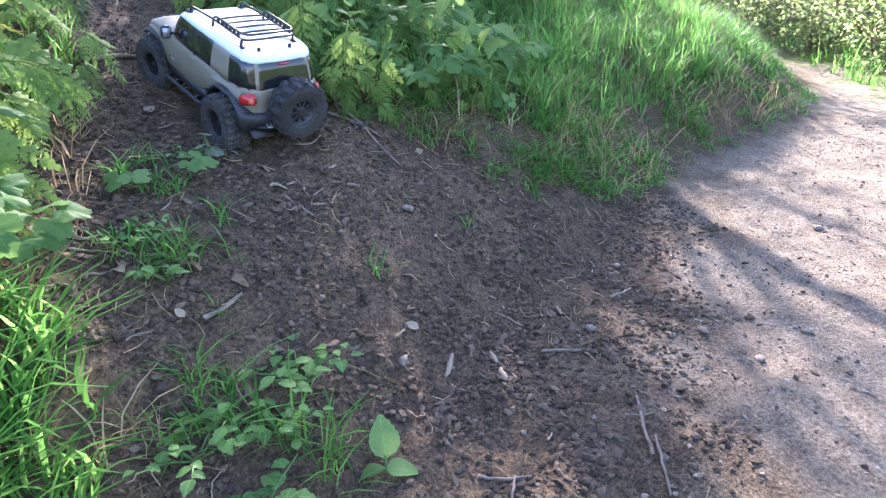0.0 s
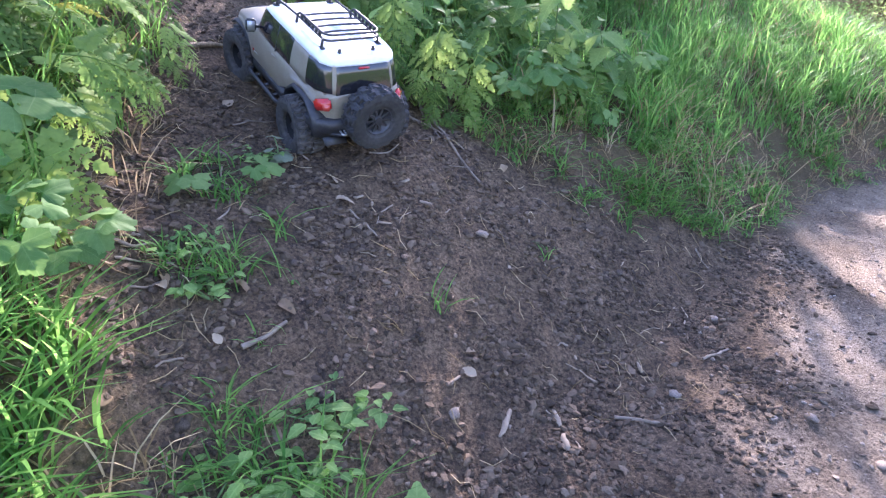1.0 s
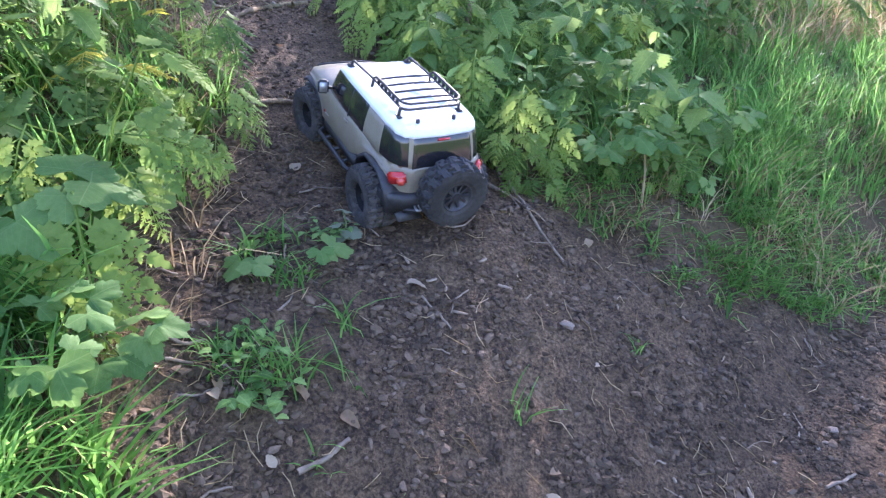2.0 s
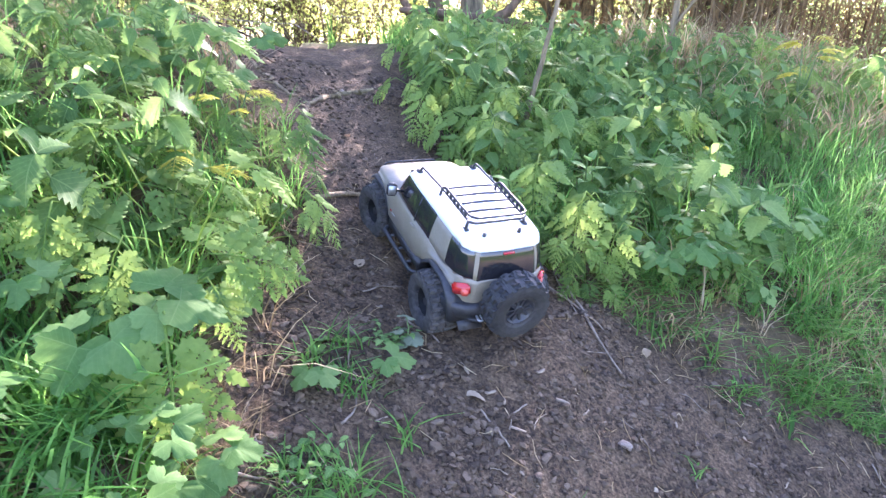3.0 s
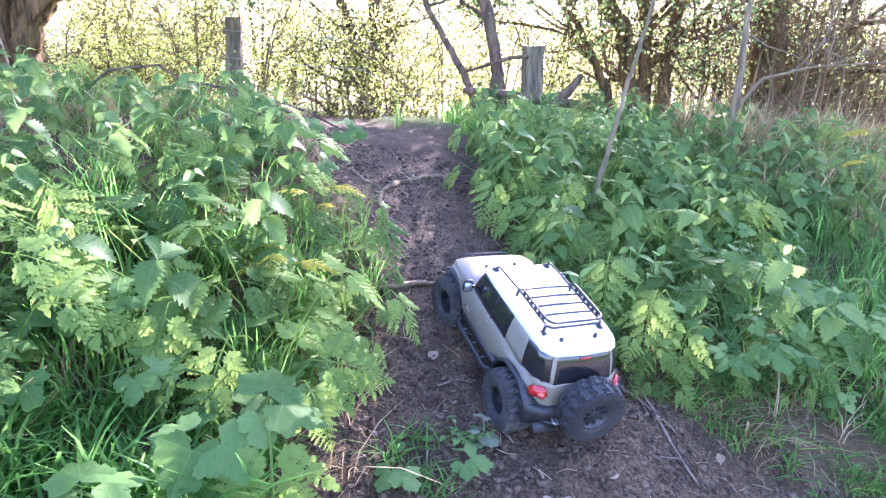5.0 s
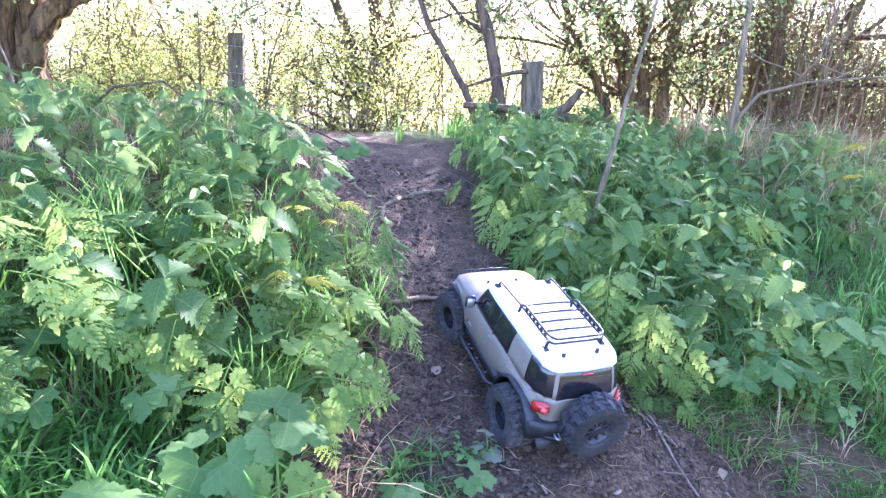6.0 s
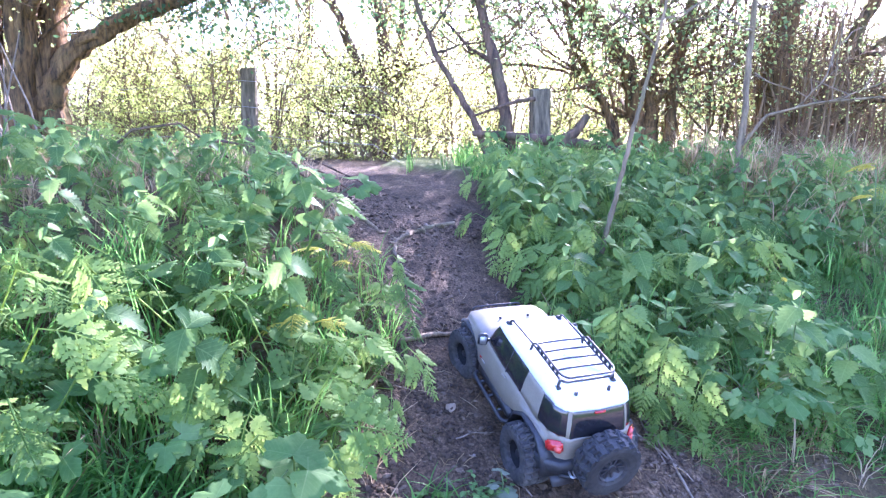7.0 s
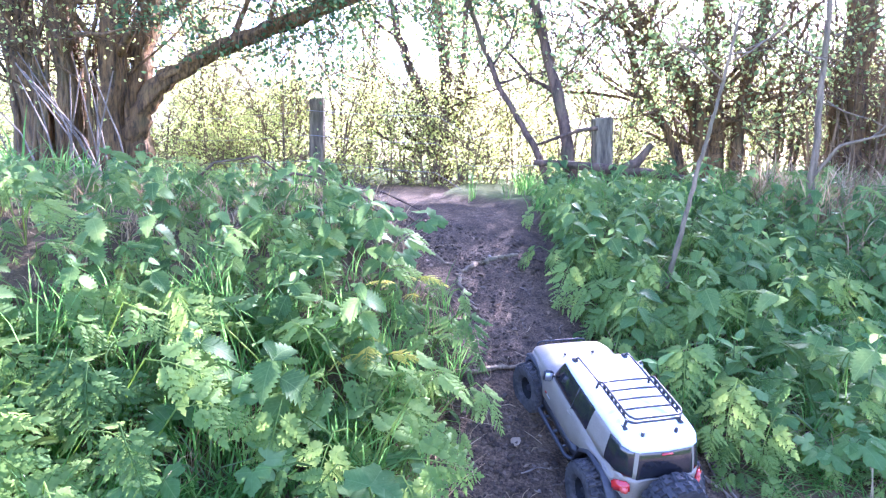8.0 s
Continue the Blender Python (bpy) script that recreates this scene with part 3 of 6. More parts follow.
# bumpers and underside
rb = []
for z, k in ((0.074, 0.96), (0.078, 1.0), (0.097, 1.01), (0.104, 0.98)):
    rb.append([(x * k + 0.0, y, z) for x, y in ((-0.2, -0.104), (-0.222, -0.094), (-0.238, -0.07), (-0.243, 0), (-0.238, 0.07), (-0.222, 0.094), (-0.2, 0.104), (-0.19, 0.098), (-0.19, 0), (-0.19, -0.098))])
part("rear_bumper", loft(rb), BLACK, CAR, "black rear bumper")
part("tow_plate", block(-0.232, 0.06, 0.067, 0.03, 0.045, 0.004, 0.0015, (0, -28, 0)), BLACK, CAR)
part("tow_plate", block(-0.232, -0.06, 0.067, 0.03, 0.045, 0.004, 0.0015, (0, -28, 0)), BLACK, CAR)
for s in (1, -1):
    part("shackle", pipe([(-0.24, s * 0.052, 0.084), (-0.252, s * 0.052, 0.082), (-0.252, s * 0.044, 0.082), (-0.24, s * 0.044, 0.084)], 0.0022, 6), SILVER, CAR)
part("rear_hoop", pipe([(-0.235, 0.07, 0.078), (-0.25, 0.05, 0.08), (-0.25, -0.05, 0.08), (-0.235, -0.07, 0.078)], 0.0032), BLACK, CAR)
part("front_bumper", block(0.206, 0, 0.096, 0.026, 0.182, 0.036, 0.009), BLACK, CAR, "black front bumper")
guard = part("bull_bar", pipe([(0.212, 0.062, 0.1), (0.222, 0.062, 0.137), (0.222, -0.062, 0.137), (0.212, -0.062, 0.1)], 0.002), BLACK, CAR, "thin black bull bar")
part("cross_bar", pipe([(0.22, 0.062, 0.122), (0.22, -0.062, 0.122)], 0.0018), BLACK, guard)
for y in (-0.04, -0.02, 0.0, 0.02, 0.04):
    part("upright_bar", pipe([(0.213, y, 0.104), (0.222, y, 0.137)], 0.0014, 6), BLACK, guard)
part("chassis", block(0.0, 0, 0.075, 0.36, 0.07, 0.03, 0.004), BLACK, CAR)
for ax in (AXLE_F, AXLE_R):
    part("axle", pipe([(ax, -0.085, WHEEL_R), (ax, 0.085, WHEEL_R)], 0.0065), BLACK, CAR)


def tyre_bm(r, wide, lugs, seed):
    """A tyre in one skin, with its tread blocks raised out of it."""
    h = wide / 2
    side = [(0.44, -0.6), (0.47, -0.86), (0.56, -0.99), (0.66, -1.03), (0.78, -1.05), (0.88, -1.0)]
    tread = [-0.95, -0.93, -0.6, -0.52, -0.5, -0.1, -0.06, 0.06, 0.1, 0.5, 0.52, 0.6, 0.93, 0.95]
    n = lugs * 8
    rings = []
    def wall(k, y):
        lug = [k * r * (1.035 if k > 0.85 and (i + 4) % 8 < 4.2 else 1.0) for i in range(n)]
        return [(lug[i] * math.cos(2 * math.pi * i / n), y * h, lug[i] * math.sin(2 * math.pi * i / n)) for i in range(n)]

    for k, y in side:
        rings.append(wall(k, y))
    for y in tread:
        ring = []
        base = 0.93 - 0.1 * max(0.0, abs(y) - 0.5)
        for i in range(n):
            skew = 4.4 * abs(y) + (4 if y > 0 else 0)
            shift = 0 if abs(y) > 0.51 else 3
            q = (i + skew + shift) % 8
            block_on = q < (4.2 if abs(y) > 0.51 else 4.9) and abs(y) < 0.945 and abs(y) > 0.07
            k = (base + (0.085 if block_on else 0.0)) * r
            a = 2 * math.pi * i / n
            ring.append((k * math.cos(a), y * h, k * math.sin(a)))
        rings.append(ring)
    for k, y in reversed(side):
        rings.append(wall(k, -y))
    bm = loft(rings, True, False)
    for f in bm.faces:
        f.smooth = False
    return bm


def rim_bm(r, face, spokes, deep):
    """A dished rim with its lip, spokes and a ring of small bolts."""
    bm = lathe([(0.46 * r, -face), (0.475 * r, face * 0.4), (0.49 * r, face * 1.02), (0.47 * r, face * 1.12), (0.43 * r, face * 1.06), (0.4 * r, face * deep), (0.17 * r, face * (deep - 0.1)), (0.14 * r, face * (deep + 0.45)), (0.02 * r, face * (deep + 0.5))], 36)
    for k in range(spokes):
        m = Matrix.Rotation(-2 * math.pi * k / spokes, 4, "Y")
        g = bmesh.ops.create_cube(bm, size=1.0)["verts"]
        bmesh.ops.transform(bm, matrix=m @ Matrix.Translation((0.28 * r, face * (deep + 0.25), 0)) @ Matrix.Diagonal((0.3 * r, 0.005, 0.075 * r, 1)), verts=g)
        g = bmesh.ops.create_cone(bm, cap_ends=True, segments=6, radius1=0.022 * r, radius2=0.022 * r, depth=0.003)["verts"]
        bmesh.ops.transform(bm, matrix=m @ Matrix.Translation((0.45 * r, face * 1.12, 0)) @ Matrix.Rotation(math.pi / 2, 4, "X"), verts=g)
    return bm


def wheel(place, side, steer, spare=False, name="wheel"):
    hub = bmesh.new()
    bmesh.ops.create_cone(hub, cap_ends=True, segments=14, radius1=0.009, radius2=0.007, depth=0.012, matrix=Matrix.Translation((0, 0.012, 0)) @ Matrix.Rotation(-math.pi / 2, 4, "X"))
    w = part(name, hub, BLACK, CAR, "chunky spare wheel on the tailgate" if spare else "big dusty off-road wheel")
    part("tyre", tyre_bm(WHEEL_R, 0.046 if spare else 0.058, 15 if spare else 22, 1), SPARE_RUBBER if spare else RUBBER, w)
    part("rim", rim_bm(WHEEL_R, 0.018, 10 if spare else 6, 0.45 if spare else -0.3), SPARE_RIM if spare else RIM, w, "black spoked rim")
    w.matrix_basis = Matrix.Translation(place) @ Euler((0, 0, radians(steer) + (0 if side > 0 else math.pi))).to_matrix().to_4x4()
    return w


for s in (1, -1):
    wheel((AXLE_F, s * 0.083, WHEEL_R), s, 8)
    wheel((AXLE_R, s * 0.092, WHEEL_R), s, 0)
wheel((-0.262, -0.004, 0.117), 1, 90, True, "spare_wheel")
part("spare_mount", block(-0.24, -0.004, 0.119, 0.036, 0.04, 0.03, 0.003), BLACK, CAR)
for s in (1, -1):
    part("hood_vent", block(0.103, s * 0.034, 0.1605, 0.006, 0.022, 0.002, 0.0006, (0, 0, s * 8)), BLACK, CAR, "small black hood vent")

# roof rack
RK = 0.0024
rack = part("roof_rack", pipe([(0.048, 0.057, 0.2085), (0.04, 0.057, 0.222), (-0.045, 0.055, 0.2255), (-0.16, 0.054, 0.2245), (-0.166, 0.046, 0.2245), (-0.166, -0.046, 0.2245), (-0.16, -0.054, 0.2245), (-0.045, -0.055, 0.2255), (0.04, -0.057, 0.222), (0.048, -0.057, 0.2085)], RK), BLACK, CAR, "black tubular roof rack")
part("upper_rail", pipe([(-0.05, 0.056, 0.228), (-0.062, 0.056, 0.236), (-0.158, 0.055, 0.2355), (-0.168, 0.046, 0.2355), (-0.168, -0.046, 0.2355), (-0.158, -0.055, 0.2355), (-0.062, -0.056, 0.236), (-0.05, -0.056, 0.228)], RK * 0.9), BLACK, rack)
for x in (-0.05, -0.077, -0.104, -0.131):
    part("cross_bar", pipe([(x, 0.055, 0.2245), (x, 0.02, 0.2262), (x, -0.02, 0.2262), (x, -0.055, 0.2245)], 0.002, 6), BLACK, rack)
for s in (1, -1):
    for x in (0.048, -0.0485, -0.158):
        part("rack_foot", block(x, s * 0.058, 0.2085, 0.014, 0.011, 0.006, 0.0015), BLACK, rack)
    for x in (-0.0485, -0.158):
        part("rack_leg", pipe([(x, s * 0.058, 0.209), (x, s * 0.055, 0.2265)], 0.0028, 6), BLACK, rack)
    for x in (-0.07, -0.085, -0.1, -0.115, -0.13, -0.145):
        part("rail_clamp", block(x, s * 0.0555, 0.2305, 0.006, 0.005, 0.012, 0.001), BLACK, rack)

CAR.matrix_basis = Matrix.Translation((0.178, 1.243, 0.383)) @ Euler((radians(-1.7), radians(-17.8), radians(111.3))).to_matrix().to_4x4()


# ---------------------------------------------------------------- trees, scrub and fence
def grown_branch(start, way, length, r0, r1, rnd, wander=0.25, lift=0.1, n=6):
    pts, rad = [Vector(start)], [r0]
    d = Vector(way).normalized()
    for i in range(1, n + 1):
        d = (d + Vector((rnd.uniform(-1, 1), rnd.uniform(-1, 1), rnd.uniform(-1, 1))) * wander + Vector((0, 0, lift))).normalized()
        pts.append(pts[-1] + d * (length / n))
        rad.append(r0 + (r1 - r0) * i / n)
    return pts, rad


def leaf_cloud(places, rnd, size, spread):
    """Small pointed leaves round given places, as vertices and quads."""
    n = len(places)
    p = np.array([tuple(q) for q in places]) + rnd.normal(0, spread, (n, 3))
    a, b = rnd.normal(0, 1, (n, 3)), rnd.normal(0, 1, (n, 3))
    a /= np.linalg.norm(a, axis=1)[:, None]
    b -= a * (a * b).sum(1)[:, None]
    b /= np.linalg.norm(b, axis=1)[:, None]
    s = rnd.uniform(0.6, 1.2, n)[:, None] * size
    c = np.cross(a, b)
    v = np.stack([p, p + a * s * 0.5 + b * s * 0.32 + c * s * 0.06, p + a * s, p + a * s * 0.5 - b * s * 0.32 + c * s * 0.06], 1)
    f = np.arange(n * 4).reshape(n, 4)
    return v.reshape(-1, 3), f


def woody(name, label, category, group, stems, seed, limbs, twigs, leaves, leaf_size, bark, leaf_mat, limb_len=0.9, twig_len=0.4, low=0.35, spread=0.05, shoots=0.1, ob=None):
    """A tree or shrub: given stems as (points, first radius, last radius), then limbs, twigs and leaves that grow from them."""
    rnd, nr = random.Random(seed), np.random.RandomState(seed)
    if ob is None:
        ob = thing(name, label, category, group)
    limb_pts, twig_pieces, limb_pieces, leaf_places = [], [], [], []
    for pts, r0, r1 in stems:
        fine = []
        ctrl = [Vector(p) for p in pts]
        for a, b in zip(ctrl[:-1], ctrl[1:]):
            for k in range(9):
                q = a.lerp(b, k / 9)
                fine.append(q + Vector((rnd.uniform(-1, 1), rnd.uniform(-1, 1), 0)) * r0 * 0.22)
        fine.append(ctrl[-1])
        k = len(fine)
        rad = [(r0 + (r1 - r0) * i / (k - 1)) * (1 + 0.35 * max(0, 1 - i / 5) * (r0 > 0.03)) * rnd.uniform(0.9, 1.1) for i in range(k)]
        v, f = tube(fine, rad, 26 if r0 > 0.03 else 7, 0.42 if r0 > 0.03 else 0.1)
        solid("trunk" if r0 > 0.03 else "stem", array_mesh("trunk", v, f), bark, ob)
        for _ in range(limbs):
            i = rnd.randint(int(k * low), k - 1)
            d = Vector((rnd.uniform(-1, 1), rnd.uniform(-1, 1), rnd.uniform(-0.1, 0.9)))
            lp, lr = grown_branch(fine[i], d, limb_len * rnd.uniform(0.5, 1.2), min(rad[i] * 0.5, 0.022), 0.004, rnd)
            limb_pieces.append(tube(lp, lr, 5))
            if len(stems) * limbs <= 10:
                v, f = limb_pieces.pop()
                solid("limb", array_mesh("limb", v, f), bark, ob)
            limb_pts += lp[2:]
    for _ in range(twigs):
        if not limb_pts:
            break
        p = rnd.choice(limb_pts)
        d = Vector((rnd.uniform(-1, 1), rnd.uniform(-1, 1), rnd.uniform(-0.6, 0.8)))
        tp, tr = grown_branch(p, d, twig_len * rnd.uniform(0.4, 1.2), 0.0035, 0.0012, rnd, 0.3, shoots, 4)
        twig_pieces.append(tube(tp, tr, 3))
        leaf_places += tp[1:]
    if limb_pieces:
        v, f = merged(limb_pieces)
        tagged(solid("branchwork", array_mesh("branchwork", v, f), bark, ob), kind="stuff")
    if twig_pieces:
        v, f = merged(twig_pieces)
        tagged(solid("twiggery", array_mesh("twiggery", v, f), bark, ob), kind="stuff")
    if leaves and leaf_places:
        pick = [leaf_places[i] for i in nr.randint(0, len(leaf_places), leaves)]
        v, f = leaf_cloud(pick, nr, leaf_size, spread)
        tagged(solid("crown", array_mesh("crown", v, f), leaf_mat, ob), kind="stuff")
    return ob


G = 0.78
# the old many-stemmed tree
stems = []
rt = random.Random(3)
for k in range(9):
    a = k / 9 * 6.28
    bx, by = -2.95 + 0.34 * math.cos(a), 3.98 + 0.2 * math.sin(a)
    lx, ly = 0.45 * math.cos(a) + rt.uniform(-0.1, 0.1), 0.3 * math.sin(a)
    stems.append(([(bx, by, G - 0.08), (bx + lx * 0.15, by + ly * 0.2, G + 0.7), (bx + lx * 0.55, by + ly * 0.6, G + 1.5), (bx + lx, by + ly, G + 2.6)], rt.uniform(0.06, 0.1), 0.04))
for k in range(26):
    a = rt.uniform(0, 6.28)
    bx, by = -2.95 + 0.36 * math.cos(a), 3.9 + 0.22 * math.sin(a)
    stems.append(([(bx, by, G - 0.05), (bx + rt.uniform(-0.08, 0.08), by, G + 0.8), (bx + rt.uniform(-0.3, 0.3), by + rt.uniform(-0.2, 0.1), G + 1.9)], rt.uniform(0.012, 0.029), 0.008))
sprays = []
for k in range(20):
    ax, az = -2.2 + 0.11 * k, 1.9 + 0.02 * k
    sprays.append(([(ax, 3.92, az), (ax + rt.uniform(0.05, 0.25), 3.85 + rt.uniform(-0.3, 0.3), az - rt.uniform(0.0, 0.2)), (ax + rt.uniform(0.2, 0.5), 3.8 + rt.uniform(-0.5, 0.4), az - rt.uniform(0.25, 0.7))], 0.007, 0.002))
stems.append(([(-2.62, 3.95, G + 0.3), (-2.4, 3.94, 1.43), (-1.95, 3.93, 1.68), (-1.55, 3.93, 1.83), (-1.1, 3.92, 1.98), (-0.5, 3.9, 2.2)], 0.075, 0.02))
stems.append(([(-2.7, 3.9, 1.5), (-2.2, 3.6, 1.95), (-1.6, 3.4, 2.15), (-0.9, 3.3, 2.25)], 0.03, 0.008))
stems.append(([(-2.6, 3.95, 1.7), (-2.0, 4.1, 2.2), (-1.3, 4.3, 2.35), (-0.6, 4.4, 2.3)], 0.03, 0.008))
old_tree = woody("hawthorn_tree", "old many-stemmed hawthorn tree with rough brown bark", "tree", "", stems, 21, 5, 1300, 9000, 0.028, OLD_BARK, BUSH, 0.95, 0.45, 0.4, 0.05)
# higher sprays, out of view, added to throw shade on the left bank
for k in range(15):
    ax, az = -1.75 + 0.09 * k, 2.25 + rt.uniform(-0.05, 0.3)
    sprays.append(([(ax, 3.95, az), (ax + rt.uniform(-0.1, 0.3), 3.9 + rt.uniform(-0.4, 0.4), az + rt.uniform(-0.05, 0.2)), (ax + rt.uniform(-0.1, 0.5), 3.85 + rt.uniform(-0.6, 0.5), az + rt.uniform(-0.1, 0.3))], 0.007, 0.002))
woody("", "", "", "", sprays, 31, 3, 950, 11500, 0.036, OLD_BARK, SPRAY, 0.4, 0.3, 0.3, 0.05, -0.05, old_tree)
# slim tree behind the fence
woody("slim_tree", "slim forked tree with sparse fresh leaves", "tree", "slim trees",
      [([(-0.66, 5.5, G), (-0.72, 5.5, G + 0.5), (-1.05, 5.5, G + 1.3), (-1.3, 5.6, G + 2.6)], 0.05, 0.02), ([(-0.62, 5.5, G), (-0.6, 5.5, G + 0.7), (-0.72, 5.5, G + 1.7), (-0.7, 5.6, G + 2.8)], 0.055, 0.02),
       ([(-0.6, 5.5, G), (-0.5, 5.5, G + 0.5), (-0.45, 5.5, G + 1.6), (-0.2, 5.4, G + 2.6)], 0.035, 0.012)], 22, 9, 560, 5600, 0.029, BARK, BUSH, 0.9, 0.5, 0.2, 0.09)
# leaning stems by the gap in the fence
woody("leaning_tree", "thin dark leaning tree trunk with bare twigs", "tree", "leaning trees", [([(0.34, 3.42, G), (0.27, 3.48, 1.2), (0.12, 3.66, 1.75), (0.03, 3.76, 2.15), (-0.1, 3.8, 2.9)], 0.034, 0.018)], 23, 4, 60, 400, 0.032, BARK, BUSH, 0.6, 0.35, 0.3)
woody("leaning_tree", "thin dark leaning tree trunk with bare twigs", "tree", "leaning trees", [([(0.24, 3.38, G), (0.1, 3.45, 1.1), (-0.12, 3.58, 1.45), (-0.3, 3.7, 1.9), (-0.5, 3.8, 2.5)], 0.022, 0.01)], 24, 4, 50, 350, 0.032, BARK, BUSH, 0.5, 0.3, 0.3)
# trees towards the sun
dark_tree = woody("hawthorn_tree", "dark many-stemmed hawthorn with tangled branches", "tree", "dark hawthorns",
      [([(1.26, 4.55, G), (1.2, 4.5, 0.95), (1.07, 4.5, 1.24), (0.87, 4.5, 1.57), (0.66, 4.45, 2.1)], 0.036, 0.018), ([(1.36, 4.6, G), (1.32, 4.52, 1.07), (1.23, 4.5, 1.5), (1.0, 4.5, 1.79), (0.82, 4.5, 2.02), (0.55, 4.4, 2.5)], 0.062, 0.03),
       ([(1.44, 4.55, G), (1.41, 4.5, 1.05), (1.4, 4.5, 1.28), (1.34, 4.5, 1.7), (1.25, 4.5, 2.3), (1.3, 4.5, 3.0)], 0.056, 0.025), ([(1.53, 4.6, G), (1.545, 4.5, 1.1), (1.54, 4.5, 1.41), (1.58, 4.5, 1.71), (1.7, 4.5, 2.4), (1.75, 4.5, 3.0)], 0.046, 0.022),
       ([(1.82, 4.5, G), (1.805, 4.5, 1.15), (1.79, 4.5, 1.78), (1.85, 4.45, 2.6)], 0.02, 0.01), ([(1.4, 4.45, 1.3), (1.62, 4.4, 1.46), (1.9, 4.3, 1.55), (2.15, 4.2, 1.62)], 0.018, 0.006),
       ([(1.23, 4.5, 1.5), (0.9, 4.3, 1.75), (0.5, 4.2, 2.0), (0.0, 4.1, 2.2)], 0.022, 0.006), ([(1.07, 4.5, 1.24), (0.8, 4.2, 1.45), (0.45, 4.0, 1.6)], 0.014, 0.004)], 25, 10, 900, 6000, 0.03, OLD_BARK, BUSH, 1.2, 0.55, 0.25)
sprays = []
for k in range(26):
    ax, ay, az = 0.3 + 0.07 * k, 4.1 + rt.uniform(-0.3, 0.2), 1.8 + rt.uniform(-0.35, 0.35)
    sprays.append(([(ax, ay, az), (ax - rt.uniform(0.0, 0.2), ay - 0.1, az - 0.12), (ax - rt.uniform(0.05, 0.4), ay - 0.2, az - rt.uniform(0.2, 0.45))], 0.007, 0.002))
woody("", "", "", "", sprays, 32, 3, 420, 3600, 0.034, OLD_BARK, FRESH, 0.4, 0.3, 0.2, 0.05, -0.05, dark_tree)
woody("hawthorn_tree", "stout dark tree trunk with shaggy bark", "tree", "dark hawthorns", [([(2.19, 4.3, G), (2.17, 4.3, 1.05), (2.13, 4.3, 1.74), (2.2, 4.35, 2.4), (2.3, 4.4, 3.0)], 0.098, 0.075), ([(2.35, 4.3, G), (2.5, 4.2, 1.5), (2.8, 4.1, 2.4)], 0.06, 0.025)], 26, 8, 420, 2300, 0.025, OLD_BARK, IVY, 1.2, 0.55, 0.25)
woody("sapling", "pale thin sapling rising out of the bank plants", "sapling", "pale saplings", [([(1.3, 2.86, 0.7), (1.33, 2.9, 1.1), (1.36, 2.98, 1.5), (1.35, 3.0, 2.2)], 0.019, 0.01), ([(1.32, 2.88, 0.98), (1.42, 2.88, 1.12), (1.62, 2.86, 1.18), (1.95, 2.8, 1.22)], 0.009, 0.004)], 27, 4, 24, 40, 0.024, BARK_PALE, BUSH, 0.5, 0.3, 0.4)
woody("sapling", "pale thin bare stem standing in the nettles", "sapling", "pale saplings", [([(0.44, 1.82, 0.55), (0.49, 1.87, 0.75), (0.55, 1.93, 1.0), (0.6, 1.96, 1.2), (0.66, 2.0, 1.5)], 0.0095, 0.004)], 28, 2, 5, 0, 0.03, BARK_PALE, BUSH, 0.25, 0.15, 0.6)

# scrub behind the fence
ra = random.Random(5)
scrub = []
for k in range(36):
    x, y = -5.5 + 11.0 * k / 35 + ra.uniform(-0.3, 0.3), ra.uniform(5.6, 7.4)
    scrub.append((x, y, ra.choice((0.4, 0.6, 0.8, 1.0, 1.3, 1.7))))
for k in range(15):
    scrub.append((-4.4 + 0.37 * k + ra.uniform(-0.1, 0.1), ra.uniform(4.7, 5.3), ra.uniform(0.6, 1.0)))
for k in range(12):
    scrub.append((2.3 + 0.42 * k, 4.5 + 0.34 * k + ra.uniform(-0.3, 0.5), ra.uniform(0.6, 1.0)))
for k in range(14):
    scrub.append((1.3 + 0.36 * k + ra.uniform(-0.2, 0.2), 5.6 + 0.12 * k + ra.uniform(-0.4, 0.6), ra.uniform(0.9, 1.5)))
for k in range(18):
    scrub.append((2.6 + 0.25 * k + ra.uniform(-0.2, 0.2), 7.2 + ra.uniform(-0.5, 0.6), ra.uniform(1.1, 1.7)))
rb = random.Random(8)
low_scrub = len(scrub)
for k in range(12):
    scrub.append((-3.0 + 0.36 * k + rb.uniform(-0.1, 0.1), 5.0 + rb.uniform(-0.3, 0.4), rb.uniform(0.12, 0.28)))
for i, (x, y, h) in enumerate(scrub):
    g = ground_height(x, y)
    st = []
    for k in range(4):
        a, o = ra.uniform(0, 6.28), ra.uniform(0.15, 0.6)
        st.append(([(x + 0.06 * math.cos(a), y + 0.06 * math.sin(a), g - 0.05), (x + 0.4 * o * math.cos(a), y + 0.4 * o * math.sin(a), g + h * 0.5), (x + o * math.cos(a), y + o * math.sin(a), g + h)], 0.009, 0.003))
    brown = 51 <= i < low_scrub
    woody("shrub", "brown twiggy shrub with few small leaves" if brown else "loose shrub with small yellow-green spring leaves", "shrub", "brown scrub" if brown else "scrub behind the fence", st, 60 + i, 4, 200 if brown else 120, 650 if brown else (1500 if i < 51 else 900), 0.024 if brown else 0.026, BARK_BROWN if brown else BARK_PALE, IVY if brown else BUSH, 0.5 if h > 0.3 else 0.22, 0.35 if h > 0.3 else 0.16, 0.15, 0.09)

